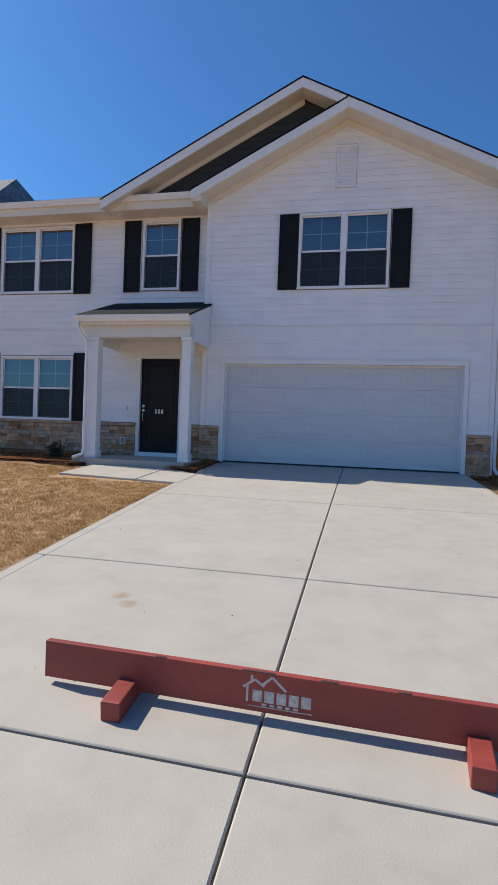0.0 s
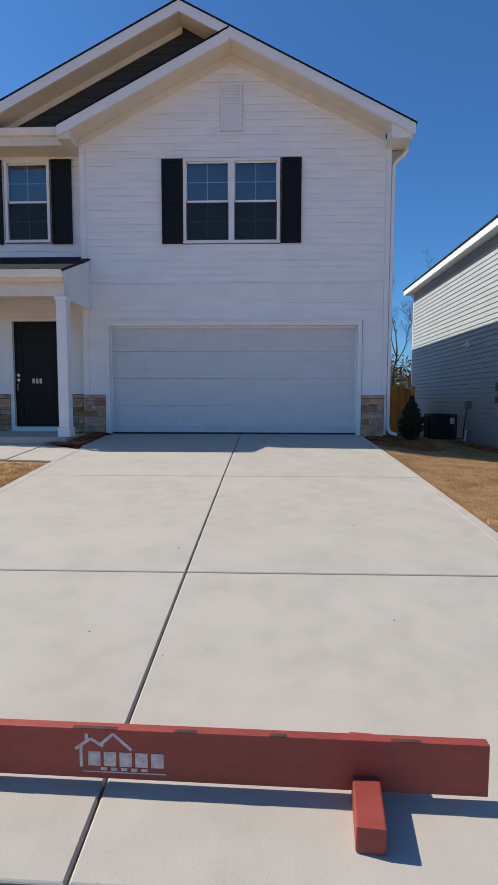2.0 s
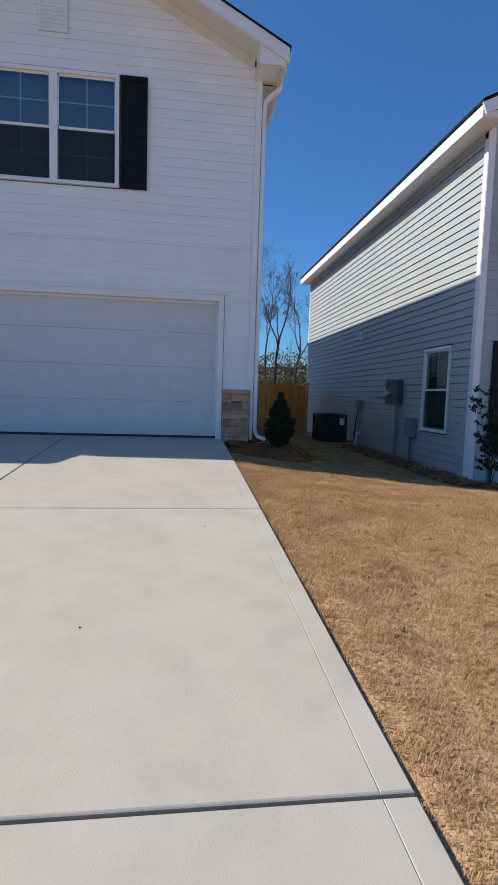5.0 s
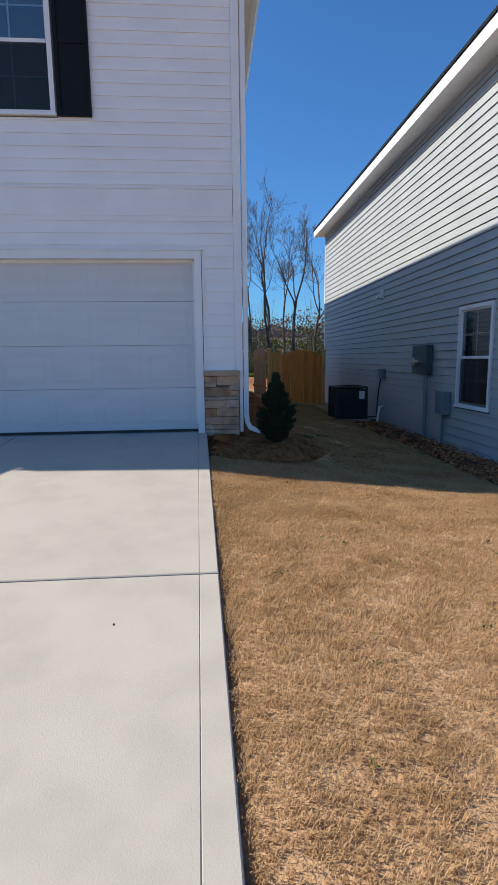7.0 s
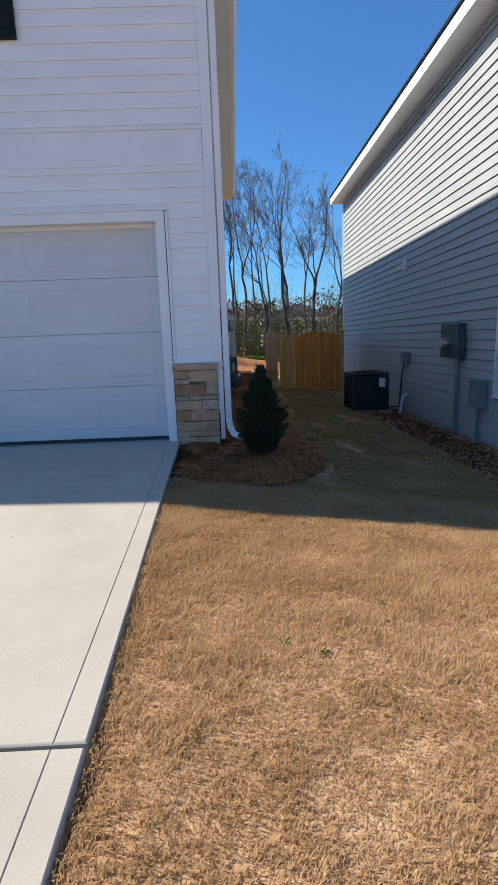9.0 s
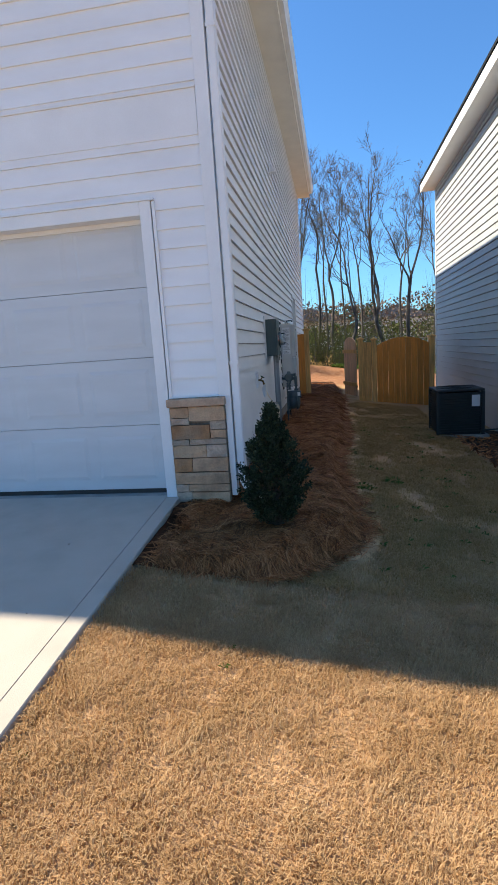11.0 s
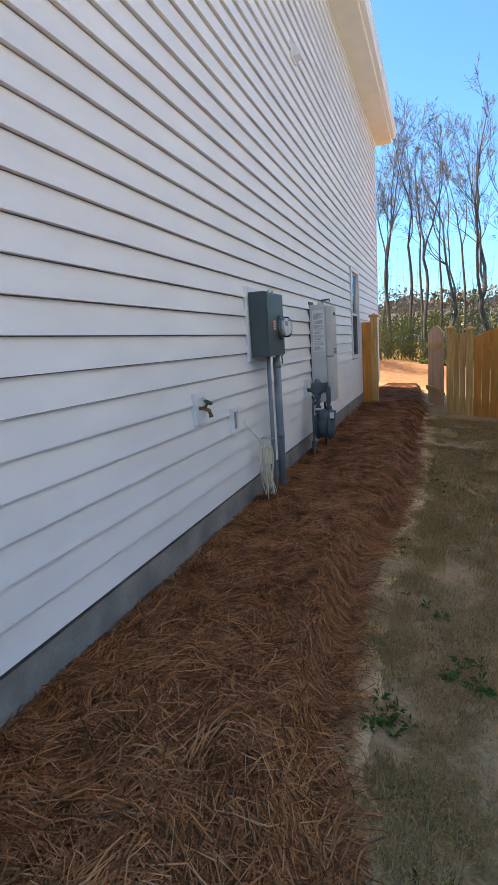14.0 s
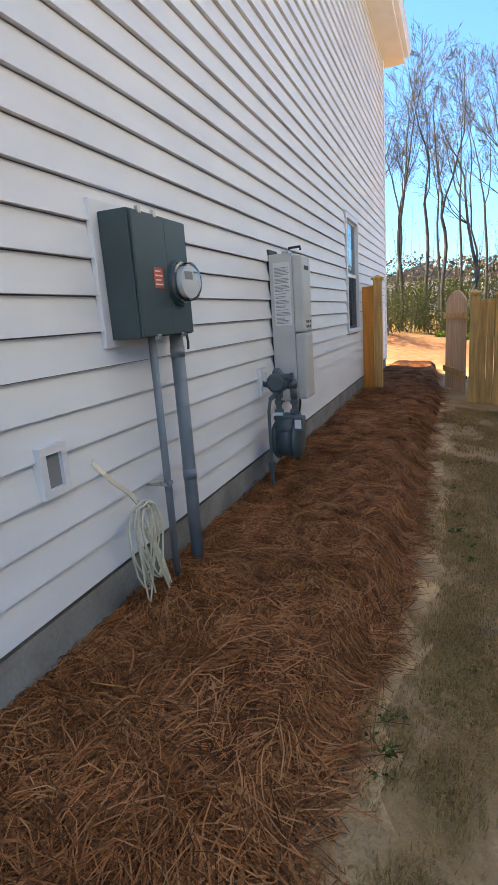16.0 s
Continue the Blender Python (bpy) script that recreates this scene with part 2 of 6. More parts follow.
LAWN = ground_material()
# bed under the needles; shade of the hollows is put into its dark colour
MULCHBASE = mat("pine_straw_bed", (0.075, 0.029, 0.013), 1.0, vary=0.3, scale=7, fine=60, bump=0.9, dist=0.02, spec=0.1)
STRAW = island_mat("pine_straw", [(0.065, 0.022, 0.009), (0.23, 0.080, 0.029), (0.45, 0.165, 0.058), (0.64, 0.30, 0.135)], 0.62, 7.0, soft=0.35)
BLADES = island_mat("dry_grass", [(0.34, 0.205, 0.100), (0.48, 0.305, 0.155), (0.60, 0.405, 0.225), (0.70, 0.52, 0.325)], 0.75, 3.4, trans=0.4, soft=0.6)
SIDEBLADES = island_mat("thin_side_grass", [(0.20, 0.125, 0.042), (0.37, 0.23, 0.09), (0.52, 0.335, 0.15), (0.68, 0.46, 0.25)], 0.75, 2.2, trans=0.25, soft=0.6)
SOIL = mat("bare_soil", (0.62, 0.40, 0.215), 1.0, vary=0.18, scale=6, fine=70, bump=0.7, second=(0.45, 0.30, 0.175), spread=0.56, dist=0.012, spec=0.1)
GREENBLADES = island_mat("green_weeds", [(0.06, 0.10, 0.02), (0.12, 0.19, 0.04), (0.20, 0.28, 0.08)], 0.6, 3.0, trans=0.3)
HOLLY = island_mat("evergreen_leaf", [(0.007, 0.014, 0.009), (0.016, 0.030, 0.017), (0.034, 0.054, 0.030), (0.085, 0.10, 0.05)], 0.36, 5.0, trans=0.12)
BUSH = island_mat("woodland_leaf", [(0.022, 0.036, 0.010), (0.05, 0.068, 0.018), (0.085, 0.095, 0.032), (0.13, 0.105, 0.045)], 0.75, 0.35, trans=0.15, soft=0.6)
PINEFAR = island_mat("distant_pine", [(0.02, 0.035, 0.016), (0.045, 0.06, 0.028), (0.08, 0.085, 0.045)], 0.8, 0.1, trans=0.1, soft=0.5)
FARWOOD = island_mat("distant_twigs", [(0.10, 0.075, 0.06), (0.17, 0.12, 0.095), (0.22, 0.17, 0.13)], 0.9, 0.1, soft=0.5)
CHIP = mat("dark_bark_mulch", (0.12, 0.066, 0.043), 1.0, vary=0.35, scale=14, fine=50, bump=1.0, dist=0.03, spec=0.1)


# ---- builders ----
def box(bm, x0, x1, y0, y1, z0, z1, m=None):
    vs = [bm.verts.new((x, y, z)) for z in (z0, z1) for y in (y0, y1) for x in (x0, x1)]
    for f in ((0, 2, 3, 1), (4, 5, 7, 6), (0, 1, 5, 4), (2, 6, 7, 3), (0, 4, 6, 2), (1, 3, 7, 5)):
        bm.faces.new([vs[i] for i in f])
    if m is not None:
        for v in vs:
            v.co = m @ v.co
    return vs


def prism(bm, outline, a, b, axis="y", m=None):
    """A flat outline pushed from a to b along an axis."""
    def place(p, k):
        return {"y": (p[0], k, p[1]), "x": (k, p[0], p[1]), "z": (p[0], p[1], k)}[axis]
    va, vb = [bm.verts.new(place(p, a)) for p in outline], [bm.verts.new(place(p, b)) for p in outline]
    n = len(outline)
    fs = [bm.faces.new(va), bm.faces.new(vb[::-1])]
    for i in range(n):
        fs.append(bm.faces.new((va[i], vb[i], vb[(i + 1) % n], va[(i + 1) % n])))
    if m is not None:
        for v in va + vb:
            v.co = m @ v.co
    bmesh.ops.recalc_face_normals(bm, faces=fs)


def tube(bm, pts, radii, sides=8, cap=True):
    """A round bar along points."""
    pts = [Vector(p) for p in pts]
    if isinstance(radii, float):
        radii = [radii] * len(pts)
    rings = []
    for i, p in enumerate(pts):
        d = (pts[min(i + 1, len(pts) - 1)] - pts[max(i - 1, 0)]).normalized()
        side = d.orthogonal().normalized() if i == 0 else (rings_side - d * rings_side.dot(d)).normalized()
        rings_side = side
        up = d.cross(side)
        rings.append([bm.verts.new(p + (side * math.cos(2 * math.pi * k / sides) + up * math.sin(2 * math.pi * k / sides)) * radii[i])
                      for k in range(sides)])
    for r0, r1 in zip(rings, rings[1:]):
        for k in range(sides):
            bm.faces.new((r0[k], r0[(k + 1) % sides], r1[(k + 1) % sides], r1[k]))
    if cap:
        bm.faces.new(rings[0][::-1]), bm.faces.new(rings[-1])


def bevel(bm, w, seg=2):
    bmesh.ops.bevel(bm, geom=bm.edges[:], offset=w, segments=seg, affect="EDGES", profile=0.6)


def smooth(bm):
    for f in bm.faces:
        f.smooth = True


def part(name, bm, material, parent=None, label=""):
    me = bpy.data.meshes.new(name)
    bm.normal_update()
    bm.to_mesh(me)
    bm.free()
    me.materials.append(material)
    ob = new(name, me)
    if parent is not None:
        ob.parent = parent
        if parent.type == "EMPTY":
            ob.matrix_parent_inverse = parent.matrix_basis.inverted()
    return tagged(ob, label)


def thing(name, at, label, category, group="", kind=""):
    ob = new(name)
    ob.empty_display_size = 0.1
    ob.matrix_basis = Matrix.Translation(at)
    return tagged(ob, label, category, group, kind)


def block(name, parent, material, x0, x1, y0, y1, z0, z1, m=None, bev=0.0, label=""):
    bm = bmesh.new()
    box(bm, x0, x1, y0, y1, z0, z1)
    if bev:
        bevel(bm, bev)
    if m is not None:
        bmesh.ops.transform(bm, matrix=m, verts=bm.verts)
    return part(name, bm, material, parent, label)


def raw(name, verts, faces, material, parent=None, label=""):
    me = bpy.data.meshes.new(name)
    me.from_pydata(verts, [], faces)
    me.update()
    me.materials.append(material)
    ob = new(name, me)
    if parent is not None:
        ob.parent = parent
        if parent.type == "EMPTY":
            ob.matrix_parent_inverse = parent.matrix_basis.inverted()
    return tagged(ob, label)


def spans(lo, hi, cuts):
    """What is left of lo..hi when the cuts are taken out."""
    out, at = [], lo
    for a, b in sorted(cuts):
        if a > at:
            out.append((at, min(a, hi)))
        at = max(at, b)
    if at < hi:
        out.append((at, hi))
    return [(a, b) for a, b in out if b - a > 0.012]


def wall_core(name, u0, u1, v0, v1, holes, thick, m, material, label, gable=None):
    """A thick wall with its openings; local x along it, local y inwards, z up."""
    bm = bmesh.new()
    zs = sorted({v0, v1, *[z for h in holes for z in (h[2], h[3]) if v0 < z < v1]})
    for a, b in zip(zs, zs[1:]):
        for p, q in spans(u0, u1, [(h[0], h[1]) for h in holes if h[2] <= a + 1e-6 and h[3] >= b - 1e-6]):
            box(bm, p, q, 0, thick, a, b, m)
    if gable:
        prism(bm, gable, 0, thick, "y", m)
    return tagged(part(name, bm, material, None, label), category="wall", kind="structure")


def lap_siding(parent, material, u0, u1, v0, v1, pitch, holes, m, limit=None, lip=0.017, shade_gap=0.0):
    """Overlapping boards, one object each, cut round the openings; limit(z) gives the span under a gable; shade_gap
    bares the dark core as a lap shade line.
    """
    z = v0
    while z < v1 - 0.01:
        top = min(z + pitch - shade_gap, v1)
        cuts = sorted({z, top, *[k for h in holes for k in (h[2], h[3]) if z + 0.004 < k < top - 0.004]})
        for a, b in zip(cuts, cuts[1:]):
            lo, hi = u0, u1
            lo2, hi2 = u0, u1
            if limit:
                lo, hi = max(u0, limit(a)[0]), min(u1, limit(a)[1])
                lo2, hi2 = max(u0, limit(b)[0]), min(u1, limit(b)[1])
                if hi - lo < 0.1:
                    continue
            mid = (a + b) / 2
            for p, q in spans(lo, hi, [(h[0], h[1]) for h in holes if h[2] < mid < h[3]]):
                bm = bmesh.new()
                ta, tb = lip - (lip - 0.004) * (a - z) / pitch, lip - (lip - 0.004) * (b - z) / pitch
                p2, q2 = max(p, lo2), min(q, hi2)
                if q2 - p2 < 0.02:
                    p2 = q2 = (p + q) / 2
                    p2, q2 = p2 - 0.01, q2 + 0.01
                vs = [bm.verts.new(m @ Vector(c)) for c in ((p, -0.001, a), (q, -0.001, a), (q2, -0.001, b), (p2, -0.001, b),
                                                            (p, -ta, a), (q, -ta, a), (q2, -tb, b), (p2, -tb, b))]
                for f in ((4, 5, 6, 7), (0, 1, 5, 4), (1, 2, 6, 5), (2, 3, 7, 6), (3, 0, 4, 7)):
                    bm.faces.new([vs[i] for i in f])
                part("siding_board", bm, material, parent)
        z += pitch


def window(name, u0, u1, v0, v1, m, units=1, blind=True, frame_mat=None, label="", grid=True, drop=1.0):
    """A double-hung window: outer frame, sashes with muntins, panes, a screen on the lower sash and blinds behind."""
    frame_mat = frame_mat or TRIM
    th = tagged(new(name), label or "white vinyl double-hung window with divided upper panes", "window", kind="structure")
    bm = bmesh.new()
    f = 0.055
    for a, b, c, d in ((u0, u1, v1 - f, v1), (u0, u1, v0, v0 + f), (u0, u0 + f, v0 + f, v1 - f), (u1 - f, u1, v0 + f, v1 - f)):
        box(bm, a, b, -0.035, 0.075, c, d, m)
    wid = (u1 - u0) / units
    for k in range(1, units):
        box(bm, u0 + k * wid - 0.055, u0 + k * wid + 0.055, -0.033, 0.075, v0 + f, v1 - f, m)
    part("window_frame", bm, frame_mat, th)
    block("window_sill", th, frame_mat, u0 - 0.012, u1 + 0.012, -0.05, -0.036, v0, v0 + 0.03, m)
    for k in range(units):
        a = u0 + k * wid + (f if k == 0 else 0.055)
        b = u0 + (k + 1) * wid - (f if k == units - 1 else 0.055)
        mid = (v0 + v1) / 2
        for lower in (0, 1):
            lo, hi = (v0 + f, mid + 0.02) if lower else (mid - 0.02, v1 - f)
            y0 = 0.004 if not lower else 0.03
            bm = bmesh.new()
            r = 0.028
            for p, q, s, t in ((a, b, hi - r, hi), (a, b, lo, lo + r + (0.012 if not lower else 0.0)), (a, a + r * 0.6, lo, hi), (b - r * 0.6, b, lo, hi)):
                box(bm, p, q, y0, y0 + 0.025, s, t, m)
            sash = part("sash", bm, frame_mat, th)
            if grid:
                bm = bmesh.new()
                g = 0.009
                mu, mv = (a + b) / 2, (lo + hi) / 2
                box(bm, mu - g, mu + g, y0 + 0.010, y0 + 0.016, lo + r, hi - r, m)
                box(bm, a + 0.02, mu - g, y0 + 0.0105, y0 + 0.0155, mv - g, mv + g, m)
                box(bm, mu + g, b - 0.02, y0 + 0.0105, y0 + 0.0155, mv - g, mv + g, m)
                part("muntin", bm, frame_mat, sash)
            bm = bmesh.new()
            vs = [bm.verts.new(m @ Vector(c)) for c in ((a, y0 + 0.008, lo), (b, y0 + 0.008, lo), (b, y0 + 0.008, hi), (a, y0 + 0.008, hi))]
            bm.faces.new(vs)
            pane = part("pane", bm, GLASS, sash)
            pane.visible_shadow = False
        bm = bmesh.new()
        vs = [bm.verts.new(m @ Vector(c)) for c in ((a, 0.006, v0 + f), (b, 0.006, v0 + f), (b, 0.006, mid - 0.02), (a, 0.006, mid - 0.02))]
        bm.faces.new(vs)
        part("insect_screen", bm, SCREEN, th)
        if blind:
            bm = bmesh.new()
            z = v1 - f - 0.03
            while z > v1 - f - (v1 - v0 - 2 * f) * drop + 0.03:
                vs = [bm.verts.new(m @ Vector(c)) for c in ((a + 0.01, 0.115, z + 0.017), (b - 0.01, 0.115, z + 0.017), (b - 0.01, 0.135, z - 0.017), (a + 0.01, 0.135, z - 0.017))]
                bm.faces.new(vs)
                z -= 0.042
            part("blind", bm, BLIND, th, "lowered slatted blind")
    return th


def shutter(u0, u1, v0, v1, m):
    """A board shutter: two boards between rails."""
    c = m @ Vector(((u0 + u1) / 2, 0, v0))
    th = thing("shutter", c, "black panelled window shutter fixed to the siding", "shutter", "window shutters")
    s = 0.045
    for name, a, b, lo, hi, y in (("stile", u0, u0 + s, v0, v1, -0.055), ("stile", u1 - s, u1, v0, v1, -0.055),
                                  ("rail", u0 + s, u1 - s, v0, v0 + 0.07, -0.053), ("rail", u0 + s, u1 - s, v1 - 0.07, v1, -0.053),
                                  ("rail", u0 + s, u1 - s, (v0 + v1) / 2 - 0.035, (v0 + v1) / 2 + 0.035, -0.053),
                                  ("panel", u0 + s, u1 - s, v0 + 0.07, (v0 + v1) / 2 - 0.035, -0.042),
                                  ("panel", u0 + s, u1 - s, (v0 + v1) / 2 + 0.035, v1 - 0.07, -0.042)):
        block(name, th, BLACK, a, b, y, -0.018, lo, hi, m, 0.004)
    return th


# ---- ground ----
def drive_z(y):
    """The driveway falls towards the street."""
    if y >= 0:
        return 0.0
    y = max(y, -14.0)
    return 0.0655 * y - 0.0013 * y * y


def smoothstep(a, b, x):
    t = min(1, max(0, (x - a) / (b - a)))
    return t * t * (3 - 2 * t)


def ground_z(x, y):
    z = drive_z(y) - 0.03
    if x > -0.3:
        u = min(x + 0.3, 9.0)
        z -= (0.17 * u - 0.008 * u * u) * (0.35 + 0.65 * smoothstep(-3.5, 0.0, y))
    z += 0.012 * noise.noise((x * 0.9, y * 0.9, 0)) + 0.006 * noise.noise((x * 4, y * 4, 3))
    if y > 10.5:
        z += 0.05 * noise.noise((x * 0.35, y * 0.35, 5)) + 0.08 * smoothstep(11, 16, y) + 0.32 * smoothstep(16.2, 17.0, y)
    return z


def edge_x(y):
    """The outer line of the pine-straw bed along the side of the house."""
    pts = ((-1.17, 0.28), (-1.06, 0.54), (-0.85, 0.76), (-0.56, 0.97), (-0.2, 1.09), (0.37, 1.05), (0.8, 0.99), (1.4, 0.94), (2.3, 0.92), (2.9, 0.98), (3.4, 1.06), (5.8, 1.07), (9.0, 1.15), (14.0, 0.9))
    if y <= pts[0][0]:
        return pts[0][1]
    for (a, p), (b, q) in zip(pts, pts[1:]):
        if y <= b:
            return p + (q - p) * (y - a) / (b - a)
    return pts[-1][1]


def mulch_z(x, y):
    """Pillowy top of that bed."""
    e = edge_x(y)
    d = min(e - x, y + 1.12)
    lift = 0.085 * smoothstep(0.0, 0.12, d) + 0.085 * smoothstep(0.08, 0.6, d)
    if x < 0.1 and y < 0.05:
        lift = min(lift, 0.03 + 0.10 * smoothstep(-0.33, 0.1, x))
    top = -0.085 - 0.035 * x if y > 0.3 else -0.055 - 0.035 * x + 0.05 * min(0.0, y)
    z = ground_z(x, y) + lift
    z = min(z, top)
    heap = 0.030 * noise.noise((x * 2.2, y * 2.2, 1)) + 0.016 * noise.noise((x * 6.5, y * 6.5, 2)) + 0.008 * noise.noise((x * 15, y * 15, 4))
    return z + heap * smoothstep(0, 0.22, d) * smoothstep(-0.06, 0.16, x if y > 0.05 else 1.0)


def axis_steps(fine0, fine1, step, far):
    out = list(np.arange(fine0, fine1 + 1e-6, step))
    s, a, b = step, fine0, fine1
    while b < far:
        s *= 1.5
        a, b = a - s, b + s
        out = [a] + out + [b]
    return out


def sheet(name, xs, ys, zf, material):
    verts = [(x, y, zf(x, y)) for y in ys for x in xs]
    w = len(xs)
    faces = [(j * w + i, j * w + i + 1, (j + 1) * w + i + 1, (j + 1) * w + i) for j in range(len(ys) - 1) for i in range(w - 1)]
    ob = raw(name, verts, faces, material)
    for p in ob.data.polygons:
        p.use_smooth = True
    return ob


def under(x, y):
    """The lawn sheet dips under slabs and house."""
    z = ground_z(x, y)
    if -5.2 < x < -0.4 and y < 0.3:
        z -= 0.15
    if -14.8 < x < -0.3 and 0.4 < y < 12.0:
        z -= 0.3
    if -7.5 < x < -5.2 and -2.6 < y < 0.4:
        z -= 0.12
    return z


tagged(sheet("ground", axis_steps(-12.0, 8.0, 0.2, 420), axis_steps(-12.0, 20.0, 0.2, 420), under, LAWN),
       "dormant tan lawn with thin patches and red clay behind the fence", "lawn", kind="structure")

# pine-straw bed along the house
bs, by = list(np.linspace(0, 1, 40)), list(np.arange(-1.14, 13.6, 0.06))
verts = []
for y in by:
    for s in bs:
        x = -0.34 + (edge_x(y) + 0.03 + 0.04 * noise.noise((y * 3, 0, 9)) + 0.34) * s
        verts.append((x, y, mulch_z(x, y) - (0.05 if s == 1 else 0)))
w = len(bs)
faces = [(j * w + i, j * w + i + 1, (j + 1) * w + i + 1, (j + 1) * w + i) for j in range(len(by) - 1) for i in range(w - 1)]
bed = raw("pine_straw_bed", verts, faces, MULCHBASE)
for p in bed.data.polygons:
    p.use_smooth = True
tagged(bed, "reddish brown pine straw bed heaped along the foundation", "mulch bed", kind="structure")


def flat_bed(name, outline, lift, material, label):
    bm = bmesh.new()
    vs = [bm.verts.new((x, y, 0)) for x, y in outline]
    bm.faces.new(vs)
    bmesh.ops.subdivide_edges(bm, edges=bm.edges[:], cuts=10, use_grid_fill=True)
    bmesh.ops.triangulate(bm, faces=bm.faces[:])
    bmesh.ops.subdivide_edges(bm, edges=bm.edges[:], cuts=2, use_grid_fill=True)
    for v in bm.verts:
        rim = any(len(e.link_faces) < 2 for e in v.link_edges)
        v.co.z = ground_z(v.co.x, v.co.y) + (-0.03 if rim else lift + 0.03 * noise.noise((v.co.x * 4, v.co.y * 4, 7)))
    smooth(bm)
    return tagged(part(name, bm, material), label, "mulch bed", kind="structure")


flat_bed("front_bed", [(-14.6, -1.5), (-9.0, -1.55), (-8.0, -1.75), (-7.75, -1.5), (-8.15, -1.0), (-8.2, 0.3), (-14.6, 0.3)], 0.07, MULCHBASE,
         "pine straw bed below the front windows")
flat_bed("entry_bed", [(-6.06, -1.42), (-5.34, -1.98), (-5.30, -0.02), (-5.72, -0.02), (-5.72, -1.42)], 0.06, MULCHBASE,
         "small pine straw bed between walk and driveway")
flat_bed("neighbour_bed", [(2.75, -1.7), (9.0, -1.9), (9.0, -0.4), (3.66, -0.4), (3.66, 5.6), (2.6, 5.6), (2.75, 1.5)], 0.04, CHIP,
         "dark bark mulch bed along the grey house")

# ---- driveway and walk ----
DX0, DX1, MIDX = -5.28, -0.30, -2.79
ROWS = [0.02, -3.87, -6.865, -9.06, -12.0, -15.0]


def drive_xy(x, y):
    """The drive is not quite square: its edges splay and the lower joint runs askew."""
    left, mid, right = -5.40 - 0.036 * (y + 2.0), -2.745 + 0.006 * y, -0.345 - 0.0185 * y
    nx = left + (mid - left) * (x - DX0) / (MIDX - DX0) if x < MIDX else mid + (right - mid) * (x - MIDX) / (DX1 - MIDX)
    return nx, y - 0.02 * (x - MIDX) * smoothstep(-7.2, -9.0, y)


def slab(name, parent, x0, x1, y0, y1, margin_left, margin_right):
    """A cast slab with rounded rims, a tooled margin line and a gentle fall."""
    g, r = 0.0058, 0.007
    a, b = x0 + g, x1 - g
    xs = [(a, -0.10), (a, -r), (a + 0.003, -0.003), (a + r, 0)]
    if margin_left:
        xs += [(a + 0.107, 0), (a + 0.109, -0.004), (a + 0.112, -0.004), (a + 0.114, 0)]
    xs += [(a + (b - a) * k / 4, 0) for k in (1, 2, 3)]
    if margin_right:
        xs += [(b - 0.114, 0), (b - 0.112, -0.004), (b - 0.109, -0.004), (b - 0.107, 0)]
    xs += [(b - r, 0), (b - 0.003, -0.003), (b, -r), (b, -0.10)]
    c, d = y0 + 0.0085, y1 - 0.0085
    ys = [(c, -0.10), (c, -r), (c + 0.003, -0.003), (c + r, 0)] + [(c + (d - c) * k / 6, 0) for k in range(1, 6)]
    ys += [(d - r, 0), (d - 0.003, -0.003), (d, -r), (d, -0.10)]
    verts = [(x, y, drive_z(y) + min(zx, zy)) for y, zy in ys for x, zx in xs]
    w = len(xs)
    faces = [(j * w + i, j * w + i + 1, (j + 1) * w + i + 1, (j + 1) * w + i) for j in range(len(ys) - 1) for i in range(w - 1)]
    verts = [(*drive_xy(x, y), z) for x, y, z in verts]
    return raw(name, verts, faces, CONCRETE, parent)


drive = tagged(new("driveway"), "pale broom-finished concrete driveway with dark control joints", "driveway", kind="structure")
bm = bmesh.new()
for a, b in zip(ROWS, ROWS[1:]):
    prism(bm, [(a - 0.02, drive_z(a) - 0.022), (b + 0.02, drive_z(b) - 0.022), (b + 0.02, drive_z(b) - 0.11), (a - 0.02, drive_z(a) - 0.11)], DX0 + 0.12, DX1 - 0.12, "x")
for v in bm.verts:
    v.co.x, v.co.y = drive_xy(v.co.x, v.co.y)
part("joint_bed", bm, CONCSIDE, drive)
for a, b in zip(ROWS, ROWS[1:]):
    slab("slab", drive, DX0, MIDX, b, a, True, False)
    slab("slab", drive, MIDX, DX1, b, a, False, True)
# small stones, leaf bits and chips on the concrete
rng = random.Random(4)
chips = tagged(new("driveway_specks"), "dark specks and crumbs scattered on the concrete", "debris", kind="stuff")
bm = bmesh.new()
for _ in range(34):
    x, y = rng.uniform(-5.2, -0.35), rng.uniform(-9.5, -0.5)
    s = rng.uniform(0.002, 0.006)
    bmesh.ops.create_icosphere(bm, subdivisions=1, radius=s, matrix=Matrix.Translation((x, y, drive_z(y) + s * 0.4)) @ Matrix.Diagonal((1, rng.uniform(0.6, 2), 0.5, 1)))
part("crumb_scatter", bm, WEAR, chips)
RUST = mat("rust_stain", (0.55, 0.32, 0.13), 0.9, vary=0.1, scale=18)


